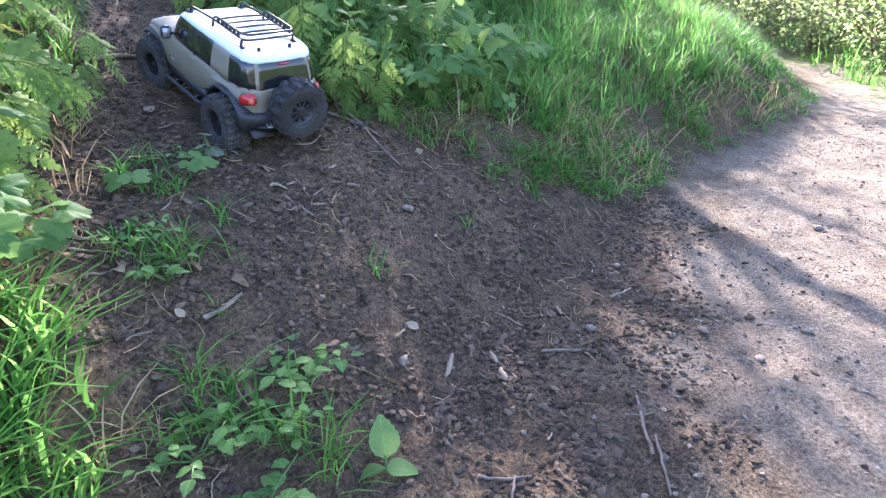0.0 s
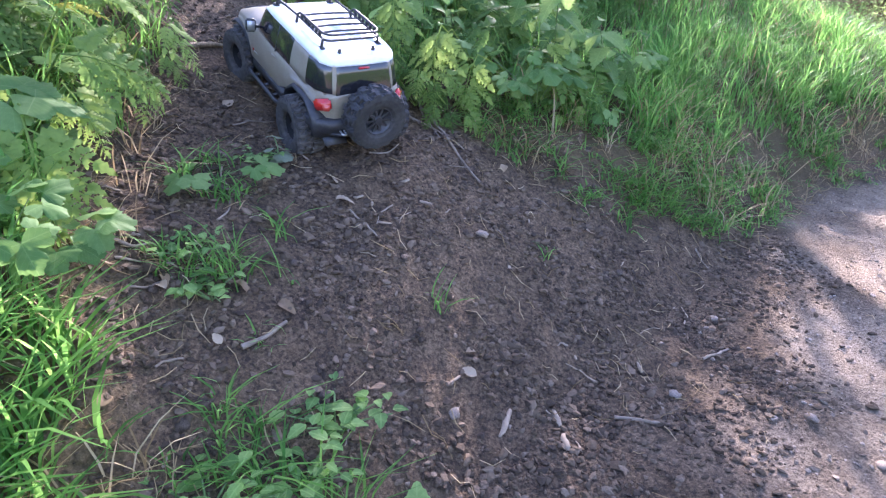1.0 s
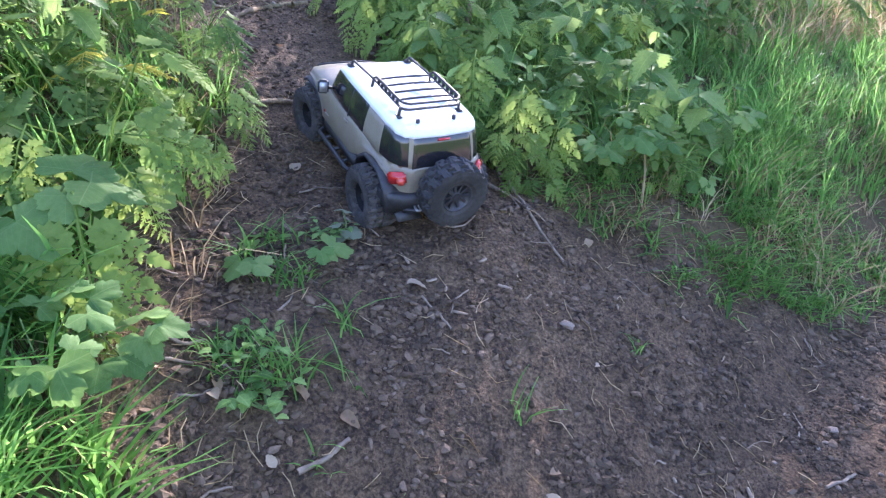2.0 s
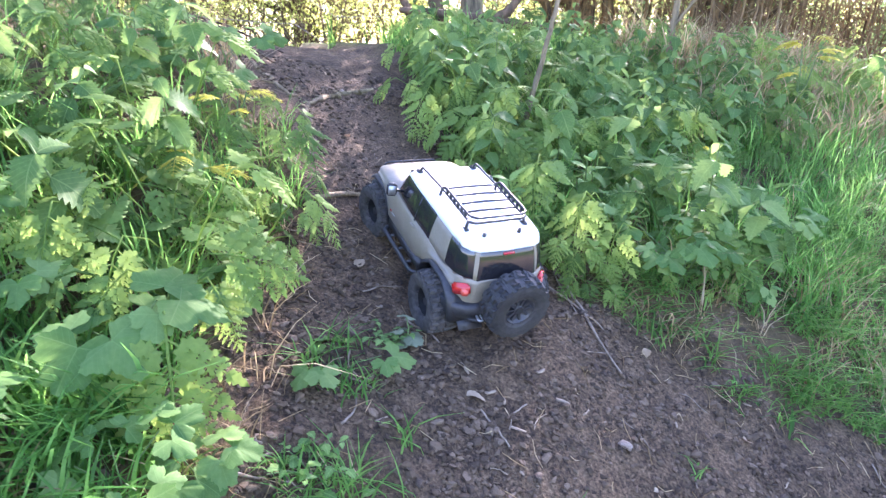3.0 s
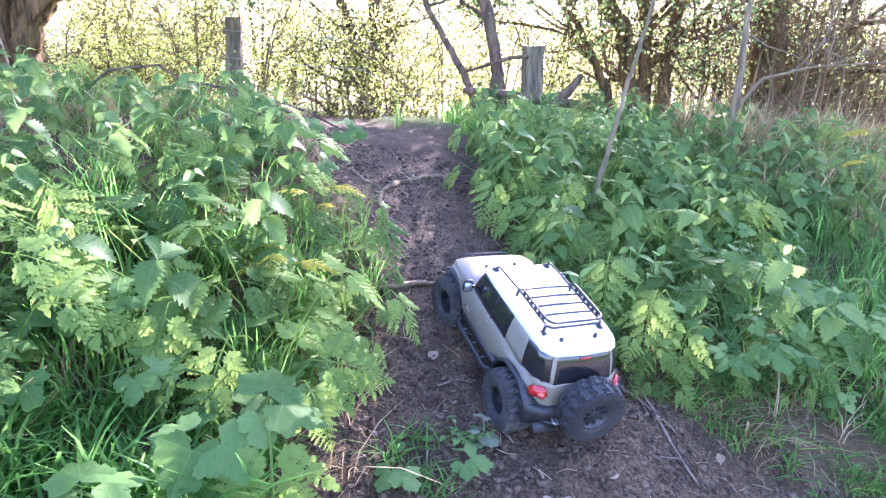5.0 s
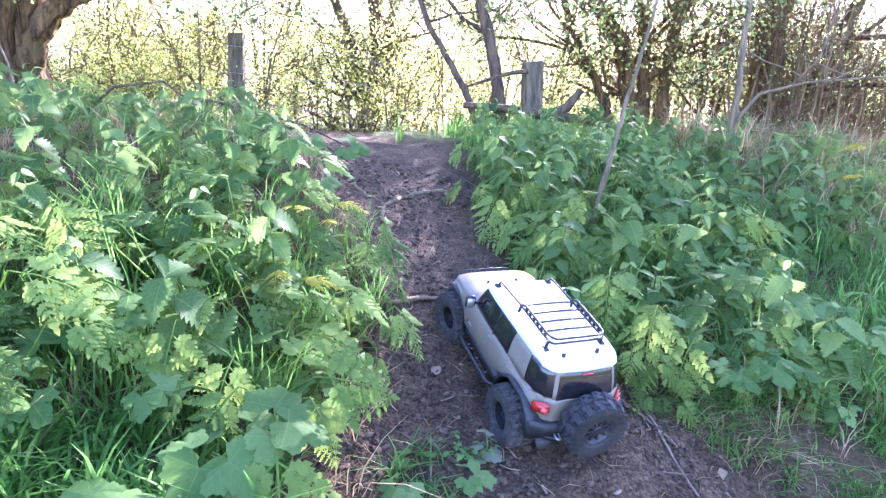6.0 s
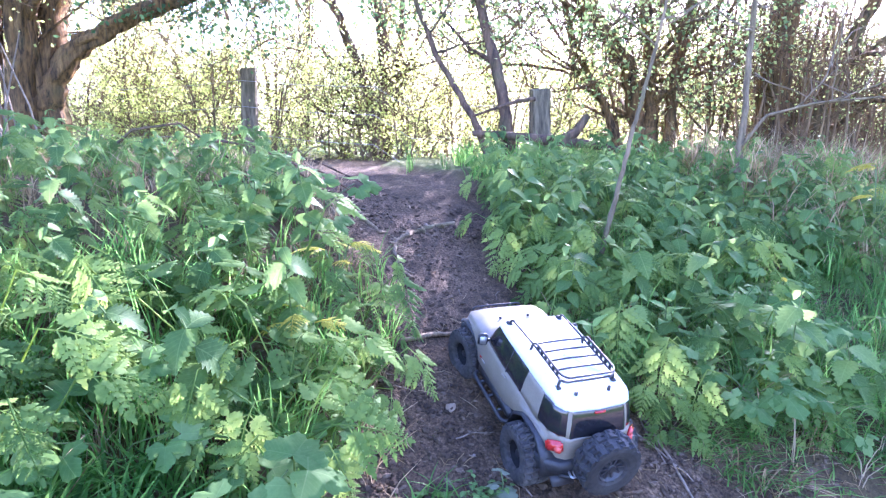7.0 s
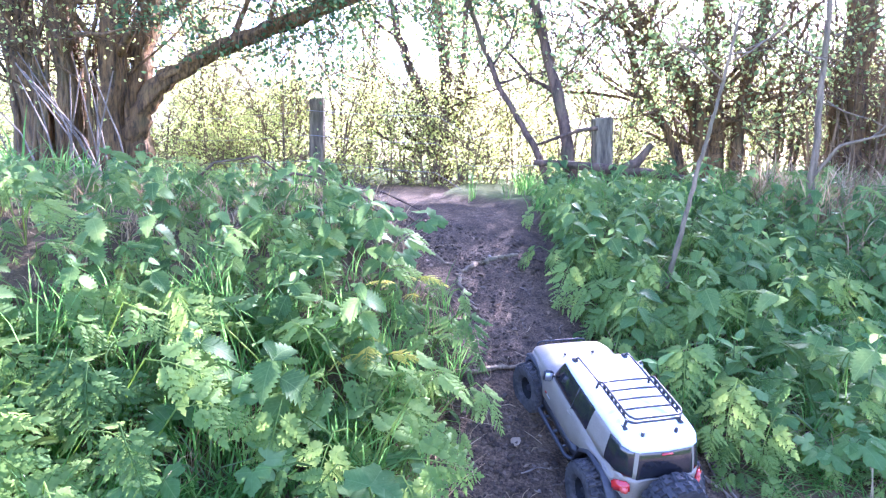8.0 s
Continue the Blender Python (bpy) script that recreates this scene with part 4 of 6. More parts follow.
# brown thicket of upright suckers beyond the bank
rk = random.Random(91)
for k in range(13):
    x, y = 2.25 + 0.24 * k + rk.uniform(-0.15, 0.15), 4.1 + 0.13 * k + rk.uniform(-0.2, 0.5)
    g = ground_height(x, y)
    st = []
    for _ in range(13):
        bx, by, h = x + rk.uniform(-0.28, 0.28), y + rk.uniform(-0.25, 0.25), rk.uniform(0.5, 1.25)
        dx, dy = rk.uniform(-0.2, 0.2), rk.uniform(-0.15, 0.15)
        st.append(([(bx, by, g - 0.05), (bx + dx * 0.3, by + dy * 0.4, g + h * 0.5), (bx + dx, by + dy, g + h)], rk.uniform(0.005, 0.013), 0.003))
    woody("thicket", "thicket of thin upright brown stems with few leaves", "shrub", "brown thickets", st, 610 + k, 2, 130, 420, 0.022, BARK_BROWN, BUSH, 0.35, 0.3, 0.2, 0.06)

# tall thin hedge stems with fresh leaves against the sky
rh = random.Random(44)
for k in range(17):
    x, y, h = -4.6 + 0.52 * k + rh.uniform(-0.2, 0.2), rh.uniform(5.7, 7.6), rh.uniform(1.8, 3.4)
    g = ground_height(x, y)
    st = []
    for _ in range(3):
        dx, dy = rh.uniform(-0.5, 0.5), rh.uniform(-0.3, 0.3)
        st.append(([(x, y, g - 0.05), (x + dx * 0.3, y + dy * 0.3, g + h * 0.45), (x + dx, y + dy, g + h)], rh.uniform(0.012, 0.022), 0.004))
    woody("hedge_tree", "tall thin hedge tree with sparse fresh yellow-green leaves", "tree", "thin hedge trees", st, 520 + k, 7, 170, 2300, 0.031, BARK, BUSH, 0.7, 0.4, 0.2, 0.1)

# bushes that close the footpath far off, on both sides
for i in range(14):
    u = 4.4 + 0.6 * i
    bend = float(np.interp(u, EDGE_U, EDGE_S))
    for side, h in ((0.8, 0.8), (-0.85, 0.45), (-1.6, 1.0)):
        s = side + bend + 0.1 * ra.random()
        if side > 0 and i < 1:
            continue
        x, y = 0.3 + 0.823 * u - 0.568 * s, 0.38 + 0.568 * u + 0.823 * s
        z = ground_height(x, y) - 0.03
        hh = h * ra.uniform(0.7, 1.5) * (1 + 0.06 * i)
        st = []
        for k in range(5):
            a, o = ra.uniform(0, 6.28), ra.uniform(0.1, 0.5)
            st.append(([(x, y, z), (x + 0.5 * o * math.cos(a), y + 0.5 * o * math.sin(a), z + hh * 0.5), (x + o * math.cos(a), y + o * math.sin(a), z + hh)], 0.014, 0.005))
        woody("shrub", "dense green shrub beside the footpath", "shrub", "shrubs along the footpath", st, 200 + 3 * i + int(side), 5, 170, 3000, 0.03, BARK_PALE, FRESH, 0.5, 0.35, 0.1, 0.07)

# pale hedge across the field behind the scrub
rf = random.Random(66)
for k in range(22):
    x, y, h = -9.5 + 0.72 * k + rf.uniform(-0.2, 0.2), 11.0 + rf.uniform(-0.6, 1.2), rf.uniform(0.9, 1.7)
    st = []
    for _ in range(5):
        a, o = rf.uniform(0, 6.28), rf.uniform(0.1, 0.5)
        st.append(([(x, y, 0.74), (x + 0.5 * o * math.cos(a), y + 0.5 * o * math.sin(a), 0.8 + h * 0.5), (x + o * math.cos(a), y + o * math.sin(a), 0.8 + h)], 0.016, 0.006))
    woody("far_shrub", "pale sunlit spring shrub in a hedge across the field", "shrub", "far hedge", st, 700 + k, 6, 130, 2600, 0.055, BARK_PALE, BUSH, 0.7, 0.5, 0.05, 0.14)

# tall far trees that close the field
for i in range(16):
    x, y = -16 + 2.3 * i + ra.uniform(-0.6, 0.6), 17 + ra.uniform(-2, 4)
    h = ra.uniform(4.0, 7.5)
    if 2.5 < x < 11:
        continue
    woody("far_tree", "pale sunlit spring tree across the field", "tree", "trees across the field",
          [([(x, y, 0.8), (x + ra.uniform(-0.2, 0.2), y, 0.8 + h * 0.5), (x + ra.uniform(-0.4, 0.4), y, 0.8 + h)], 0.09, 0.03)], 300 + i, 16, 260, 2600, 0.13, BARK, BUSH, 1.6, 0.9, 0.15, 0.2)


def fence_post(x, y, top, lean, thick=1.0):
    ob = thing("fence_post", "weathered grey square wooden fence post", "fence post", "fence posts")
    bm = bmesh.new()
    bmesh.ops.create_cube(bm, size=1.0)
    h = top - 0.7
    for v in bm.verts:
        v.co = Vector((v.co.x * 0.078 * thick, v.co.y * 0.074 * thick, (v.co.z + 0.5) * h))
    bmesh.ops.subdivide_edges(bm, edges=[e for e in bm.edges if abs(e.verts[0].co.z - e.verts[1].co.z) > 0.1], cuts=5)
    for v in bm.verts:
        v.co += Vector((noise.noise(v.co * 9), noise.noise(v.co * 9 + Vector((4, 0, 0))), 0)) * 0.006
        if v.co.z > h - 0.01:
            v.co.z += 0.08 * v.co.x + 0.1 * v.co.y
    bmesh.ops.bevel(bm, geom=list(bm.edges), offset=0.004, segments=1, affect="EDGES")
    part("shaft", bm, POST, ob)
    ob.matrix_basis = Matrix.Translation((x, y, 0.7)) @ Euler((0, radians(lean), radians(8))).to_matrix().to_4x4()
    return ob


fence_post(-1.41, 4.33, 1.42, 0.0, 1.25)
fence_post(0.49, 3.45, 1.26, -3.0, 1.25)
fence_post(-3.6, 5.3, 1.4, 2.0)
wire_ends = [(-6.0, 6.4), (-3.6, 5.3), (-1.45, 4.33), (0.47, 3.45)]
for z in (0.98, 1.16, 1.33):
    pts = []
    for (ax, ay), (bx, by) in zip(wire_ends[:-1], wire_ends[1:]):
        for k in range(8):
            t = k / 8
            pts.append((ax + (bx - ax) * t, ay + (by - ay) * t - 0.05, z - 0.05 * math.sin(math.pi * t) - (0.14 if bx > 0 and t > 0.5 else 0)))
    v, f = tube(pts, [0.0016] * len(pts), 4)
    tagged(solid("fence_wire", array_mesh("fence_wire", v, f), WIRE), "thin grey sagging wire between fence posts", "wire", "fence wires")
v, f = merged([tube([(0.1, 3.38, 1.01), (0.24, 3.37, 1.007), (0.41, 3.36, 0.993), (0.57, 3.37, 0.979), (0.73, 3.38, 0.97), (0.89, 3.42, 0.95), (1.05, 3.48, 0.93)], [0.014, 0.02, 0.025, 0.03, 0.024, 0.02, 0.015], 10, 0.3),
               tube([(0.56, 3.37, 0.98), (0.65, 3.37, 1.027), (0.69, 3.38, 1.08), (0.72, 3.38, 1.124)], [0.028, 0.026, 0.022, 0.017], 9, 0.3)])
tagged(solid("fallen_branch", array_mesh("fallen_branch", v, f), BARK), "dark broken branch lying against the fence post", "branch")
v, f = tube([(0.1, 3.37, 1.1), (0.23, 3.37, 1.148), (0.34, 3.37, 1.187), (0.43, 3.38, 1.2)], [0.006, 0.009, 0.011, 0.012], 8)
tagged(solid("fallen_branch", array_mesh("fallen_branch", v, f), BARK), "thin dead branch leaning against the fence post", "branch")


# ---------------------------------------------------------------- leaves and plants of the bank
rng = random.Random(7)


def toothed_blade(length, width, droop, fold, teeth, jag, r):
    """A leaf along x with a midrib, a toothed edge, a fold and a droop: vertices and triangles."""
    vs, fs = [], []
    n = teeth * 2
    for i in range(n + 1):
        t = i / n
        w = width * 0.5 * (math.sin(math.pi * t ** 0.72) ** 0.8 if 0 < t < 1 else 0.0)
        if i % 2:
            w *= 1 + jag
        else:
            w *= 1 - jag * 0.6
        x, z = length * t, -droop * length * t * t
        wave = 0.03 * length * math.sin(7 * t + r)
        vs += [(x, 0, z), (x + (0.04 * length if i % 2 else 0), w, z + fold * w + wave), (x + (0.04 * length if i % 2 else 0), -w, z + fold * w - wave)]
        if i:
            a, b = 3 * (i - 1), 3 * i
            fs += [(a, b, b + 1), (a, b + 1, a + 1), (a, b + 2, b), (a, a + 2, b + 2)]
    return vs, fs


def lobed_blade(size, lobes, deep, cup, r):
    """A broad lobed leaf spreading along x from its stalk."""
    vs, fs = [(0, 0, 0)], []
    n = lobes * 16
    for ring in (0.35, 0.7, 1.0):
        for i in range(n + 1):
            a = (i / n - 0.5) * math.radians(285)
            lobe = abs(math.cos(a / math.radians(285) * math.pi * lobes))
            rad = size * (0.6 + 0.4 * math.cos(a * 0.62)) * (1 - deep * (1 - lobe ** 0.6) * ring)
            rad *= (1 + 0.07 * math.sin(a * 11 + r) * ring * ring + (0.035 if i % 2 else -0.035) * (ring == 1.0)) * ring
            z = cup * size * ring * ring + 0.06 * size * math.sin(3 * a + r) * ring + 0.09 * size * (1 - lobe) * ring - 0.22 * size * max(0, math.cos(a)) * ring ** 2
            vs.append((rad * math.cos(a), rad * math.sin(a), z))
    for k in range(2):
        for i in range(n):
            a, b = 1 + k * (n + 1) + i, 1 + (k + 1) * (n + 1) + i
            fs += [(a, b, b + 1), (a, b + 1, a + 1)]
    for i in range(n):
        fs.append((0, 1 + i, 2 + i))
    return vs, fs


def feather_frond(length, r, rise=0.0, out=0.0, droop=0.4):
    """A thrice-divided leaf on its stalk: side leaves in pairs, each with smaller pairs of cut leaflets."""
    vs, fs = [], []
    outline = ((0, 0.03), (0.16, 0.31), (0.29, 0.18), (0.44, 0.3), (0.57, 0.13), (0.7, 0.18), (1, 0))

    def leaflet(px, py, pz, ang, ln, slope):
        o = len(vs)
        c, s = math.cos(ang), math.sin(ang)
        curl = r.uniform(-0.25, 0.15)
        k = len(outline)
        for sign in (1, -1):
            for lx, ly in outline:
                z = pz + ln * (slope * lx + 0.3 * ly + curl * lx * lx)
                vs.append((px + ln * (lx * c - sign * ly * s), py + ln * (lx * s + sign * ly * c), z))
        for i in range(k - 1):
            fs.extend([(o + i, o + i + 1, o + k + i + 1), (o + i, o + k + i + 1, o + k + i)])

    def height(x):
        return 0.1 * x - droop * x * x / length

    for t in (0.16, 0.32, 0.46, 0.58, 0.69, 0.78, 0.86, 0.93):
        x, z0 = length * t, height(length * t)
        for side in (1, -1):
            ln = length * 0.62 * (1.04 - t) ** 0.95 * r.uniform(0.85, 1.1)
            ang = side * math.radians(r.uniform(50, 64))
            slope = r.uniform(-0.45, -0.05) - 0.5 * t * droop
            pairs = 6 if t < 0.4 else (5 if t < 0.65 else 3)
            for k in range(pairs):
                q = 0.16 + 0.72 * k / pairs
                sag_ = slope * ln * q - 0.16 * ln * q * q
                px, py, pz = x + ln * q * math.cos(ang), ln * q * math.sin(ang), z0 + sag_
                for s2 in (1, -1):
                    leaflet(px, py, pz, ang + s2 * r.uniform(0.75, 1.0), ln * 0.34 * (1.02 - q) ** 0.7 * r.uniform(0.85, 1.15), slope * 0.8)
            o, c0, s0, w0 = len(vs), math.cos(ang), math.sin(ang), 0.0011
            for q in (0.0, 0.45, 0.85):
                for e in (w0, -w0):
                    vs.append((x + ln * q * c0 - e * s0, ln * q * s0 + e * c0, z0 + slope * ln * q - 0.16 * ln * q * q))
            fs.extend([(o, o + 1, o + 3), (o, o + 3, o + 2), (o + 2, o + 3, o + 5), (o + 2, o + 5, o + 4)])
            leaflet(x + ln * 0.74 * math.cos(ang), ln * 0.74 * math.sin(ang), z0 + slope * ln * 0.74 - 0.1 * ln, ang, ln * 0.3, slope - 0.2)
    leaflet(length * 0.9, 0, height(length * 0.9), 0, length * 0.13, -0.6)
    vs = [(px + out, py, pz + rise) for px, py, pz in vs]
    stalk = [(0, 0, 0), (out * 0.3, 0, rise * 0.6), (out, 0, rise)] + [(out + length * k / 4, 0, rise + height(length * k / 4)) for k in range(1, 5)]
    tv, tf = tube(stalk, [0.0022, 0.002, 0.0018, 0.0016, 0.0013, 0.001, 0.0006], 4)
    o = len(vs)
    vs.extend(tuple(p) for p in tv)
    for a, b, c, d in tf:
        fs.extend([(o + a, o + b, o + c), (o + a, o + c, o + d)])
    return vs, fs


def tri_mesh(name, vf, material):
    me = array_mesh(name, vf[0], vf[1])
    me.materials.append(material)
    return me


NETTLE_LEAVES = [tri_mesh("leaf", toothed_blade(0.082, 0.06, 0.28 + 0.12 * k, 0.22, 9, 0.27, k), NETTLE) for k in range(4)]
PARSLEY_FRONDS = [tri_mesh("frond", feather_frond(0.11 + 0.011 * k, random.Random(k), 0.09 + 0.027 * ((k * 3) % 8), 0.025 + 0.006 * k, 0.45 + 0.1 * ((k * 5) % 7)), PARSLEY) for k in range(8)]
LOBED_LEAVES = [tri_mesh("leaf", lobed_blade(0.04 + 0.004 * k, 3, 0.58, -0.06, k), LOBED) for k in range(3)]
SMOOTH_LEAVES = [tri_mesh("leaf", toothed_blade(0.075, 0.034, 0.25, 0.25, 6, 0.0, k), BROAD) for k in range(2)]
SMALL_LEAVES = [tri_mesh("leaf", toothed_blade(0.026, 0.018, 0.3, 0.2, 4, 0.08, k), BROAD) for k in range(2)]
ROUND_LEAF = tri_mesh("leaf", toothed_blade(0.085, 0.062, 0.3, 0.3, 8, 0.02, 1), BROAD)


def stem_mesh(points, r0, r1, sides=5):
    k = len(points)
    v, f = tube(points, [r0 + (r1 - r0) * i / (k - 1) for i in range(k)], sides)
    me = array_mesh("stem", v, f)
    me.materials.append(STEM)
    return me


def leaf_at(me, parent, place, yaw, pitch, roll=0.0, size=1.0):
    ob = solid(me.name.split(".")[0], me, None, parent)
    ob.matrix_basis = Matrix.Translation(place) @ Euler((roll, pitch, yaw)).to_matrix().to_4x4() @ Matrix.Scale(size, 4)
    return ob


def nettle(seed):
    r = random.Random(seed)
    h = r.uniform(0.27, 0.4)
    lean = (r.uniform(-0.08, 0.08), r.uniform(-0.08, 0.08))
    ob = thing("nettle", "upright stinging nettle with toothed dull green leaves", "nettle", "nettles on the bank")
    axis = [(lean[0] * t * t, lean[1] * t * t, h * t) for t in (0, 0.25, 0.5, 0.75, 1.0)]
    solid("stem", stem_mesh(axis, 0.003, 0.0015), None, ob)
    pairs = 7
    for i in range(pairs):
        t = 0.2 + 0.8 * i / (pairs - 1)
        base = (lean[0] * t * t, lean[1] * t * t, h * t)
        size = (1.05 - 0.25 * abs(t - 0.65) / 0.4) * (0.55 if i == pairs - 1 else 1.0) * r.uniform(0.85, 1.15)
        for side in (0, math.pi):
            leaf_at(r.choice(NETTLE_LEAVES), ob, base, side + (i % 2) * math.pi / 2 + r.uniform(-0.35, 0.35), r.uniform(-0.15, 0.6), r.uniform(-0.35, 0.35), size)
    return ob


def parsley(seed):
    r = random.Random(seed)
    ob = thing("cow_parsley", "cow parsley clump with fresh feathery divided leaves", "cow parsley", "cow parsley on the bank")
    n = r.randint(7, 9)
    for i in range(n):
        yaw = 2 * math.pi * i / n + r.uniform(-0.3, 0.3)
        leaf_at(PARSLEY_FRONDS[(i * 3 + seed) % len(PARSLEY_FRONDS)], ob, (0, 0, 0), yaw, r.uniform(0.0, 0.45), r.uniform(-0.3, 0.3), r.uniform(0.7, 1.1))
    return ob


def lobed_plant(seed, tall=0.15, stalks=4):
    r = random.Random(seed)
    ob = thing("hogweed", "young hogweed with broad pale lobed leaves on stalks", "hogweed", "hogweed beside the trail")
    for i in range(stalks):
        yaw = 2 * math.pi * i / stalks + r.uniform(-0.5, 0.5)
        rise, out = tall * r.uniform(0.55, 1.05), r.uniform(0.04, 0.1)
        tip = Vector((out * math.cos(yaw), out * math.sin(yaw), rise))
        solid("stem", stem_mesh([(0, 0, 0), (tip.x * 0.35, tip.y * 0.35, rise * 0.6), tuple(tip)], 0.0014, 0.001, 5), None, ob)
        for k, dy in enumerate((0, 1.25, -1.25)):
            off = Vector((math.cos(yaw + dy), math.sin(yaw + dy), 0)) * (0.026 if k else 0.022)
            leaf_at(r.choice(LOBED_LEAVES), ob, tip + off, yaw + dy + r.uniform(-0.2, 0.2), r.uniform(-0.15, 0.5), r.uniform(-0.4, 0.4), r.uniform(0.75, 1.1) * (1.1 if k == 0 else 0.85))
    return ob


def seedling(seed):
    r = random.Random(seed)
    ob = thing("willowherb", "leafy shoot with smooth pointed bright green leaves", "willowherb", "leafy shoots")
    h = 0.16
    solid("stem", stem_mesh([(0, 0, 0), (0.004, 0.003, h * 0.5), (0, 0.006, h)], 0.0028, 0.0015), None, ob)
    for i in range(5):
        for side in (0, math.pi):
            leaf_at(r.choice(SMOOTH_LEAVES), ob, (0, 0, h * (0.4 + 0.15 * i)), side + i * math.pi / 2 + r.uniform(-0.2, 0.2), -0.15 - 0.14 * i, 0, 1.05 - 0.13 * i)
    return ob


def low_weed(seed):
    r = random.Random(seed)
    ob = thing("low_weed", "low sprawling weed with small green leaves on soil", "weed", "low weeds on the soil")
    for i in range(9):
        yaw, ln = r.uniform(0, 6.28), r.uniform(0.025, 0.07)
        pts = [(0, 0, 0), (ln * 0.5 * math.cos(yaw), ln * 0.5 * math.sin(yaw), 0.022), (ln * math.cos(yaw), ln * math.sin(yaw), 0.032)]
        solid("stem", stem_mesh(pts, 0.0015, 0.001, 4), None, ob)
        for k in range(4):
            t = 0.4 + 0.2 * k
            leaf_at(r.choice(SMALL_LEAVES), ob, (ln * t * math.cos(yaw), ln * t * math.sin(yaw), 0.012 + 0.025 * t), r.uniform(0, 6.28), r.uniform(-0.5, 0.1), 0, r.uniform(0.45, 0.85))
    return ob


def placed(maker, variants, spots, first_seed):
    """Builds a few plants of a kind and sets them and their copies at spots of (x, y, turn, size, lean)."""
    made = []
    for i, (x, y, turn, size, lean_x, lean_y) in enumerate(spots):
        m = Matrix.Translation((x, y, ground_height(x, y) - 0.004)) @ Euler((lean_x, lean_y, 0)).to_matrix().to_4x4() @ Euler((0, 0, turn)).to_matrix().to_4x4()
        if i < variants:
            ob = maker(first_seed + i)
            ob.scale = (size, size, size)
            bpy.context.view_layer.update()
            ob.matrix_basis = m @ Matrix.Scale(size, 4)
        else:
            src = made[i % variants]
            ob = copy_thing(src, m)
            ob.scale = (size, size, size)
        made.append(ob)
    return made


def fill(count, inside, box, gap, taken):
    """Random spots inside a stretch of ground, no two closer than the gap."""
    out = []
    tries = 0
    while len(out) < count and tries < count * 60:
        tries += 1
        x, y = rng.uniform(box[0], box[1]), rng.uniform(box[2], box[3])
        if not inside(x, y):
            continue
        if any((x - a) ** 2 + (y - b) ** 2 < gap * gap for a, b in taken):
            continue
        taken.append((x, y))
        out.append((x, y))
    return out


def dressed(spots, lo, hi, lean_x=0.0, lean_y=0.0):
    return [(x, y, rng.uniform(0, 6.28), rng.uniform(lo, hi) * float(np.interp(up_bank(x, y), [0.9, 1.35, 1.8], [1.0, 0.75, 0.55] if x < -0.1 else [1.0, 0.95, 0.68])), lean_x + rng.uniform(-0.15, 0.15), lean_y + rng.uniform(-0.15, 0.15)) for x, y in spots]


def left_bank(x, y):
    return float(left_growth(x, y)) > 0.085 and y > 0.93 - 0.3 * min(1, max(0, -x - 0.45) / 0.3) and float(up_bank(x, y)) > 0.35


def right_bank(x, y):
    s = float(up_bank(x, y))
    if x > 0.98 + 0.62 * (y - 1.3) and s < 1.2:
        return False
    return float(right_growth(x, y)) > 0.015 and s > 0.2 and (along(x, y) < 1.14 or s > 0.95)


taken = []
foot = [(0.36, 1.37, 0.0, 0.5, 0.4, -0.3), (0.43, 1.31, 1.0, 0.55, 0.4, -0.2), (0.5, 1.26, 2.0, 0.5, 0.4, -0.1), (0.58, 1.3, 3.0, 0.45, 0.3, -0.1), (0.27, 1.62, 4.0, 0.55, 0.3, -0.3), (0.19, 1.98, 5.0, 0.6, 0.3, -0.3), (-0.26, 1.52, 1.5, 0.6, 0.3, 0.35), (-0.17, 1.28, 2.5, 0.6, 0.3, 0.35), (-0.18, 1.16, 0.6, 0.75, 0.35, 0.45), (-0.2, 1.38, 3.1, 0.65, 0.3, 0.4), (-0.3, 1.06, 4.4, 0.9, 0.5, 0.2)]
n_left = fill(62, lambda x, y: left_bank(x, y) and y > 0.98 and float(left_growth(x, y)) > 0.17, (-1.7, -0.1, 0.7, 2.5), 0.13, taken)
p_left = fill(80, lambda x, y: left_bank(x, y) and float(left_growth(x, y)) > (0.1 if y < 1.3 else 0.26), (-1.7, -0.1, 0.45, 2.3), 0.095, taken)
n_right = fill(92, lambda x, y: right_bank(x, y) and float(right_growth(x, y)) > (0.06 if x < 0.5 else 0.3), (0.15, 1.9, 1.2, 2.9), 0.082, taken)
p_right = fill(74, lambda x, y: right_bank(x, y) and float(right_growth(x, y)) > (0.1 if x < 0.5 else 0.3), (0.15, 1.9, 1.2, 2.9), 0.075, taken)
n_far = fill(24, right_bank, (0.2, 3.4, 2.3, 4.0), 0.12, taken)
p_far = fill(32, right_bank, (0.2, 3.4, 2.0, 4.0), 0.12, taken)
h_right = fill(14, lambda x, y: right_bank(x, y) and float(right_growth(x, y)) > 0.22, (0.45, 1.7, 1.2, 2.3), 0.08, taken) + fill(16, lambda x, y: 0.9 < along(x, y) < 1.5 and x < 0.98 + 0.62 * (y - 1.3) and 0.45 < float(up_bank(x, y)) < 0.95, (0.6, 1.8, 1.2, 2.3), 0.09, taken)
placed(parsley, 5, dressed(p_left, 0.8, 1.2, 0.55, 0.04) + dressed(p_right, 0.75, 1.05, 0.5, -0.15) + dressed(p_far, 0.9, 1.4, 0.3, -0.1) + foot, 100)
placed(nettle, 6, dressed(n_left, 0.75, 1.08, 0.45, 0.05) + dressed(n_right, 0.6, 0.92, 0.2, -0.1) + dressed(n_far, 0.8, 1.15, 0.2, -0.1), 200)
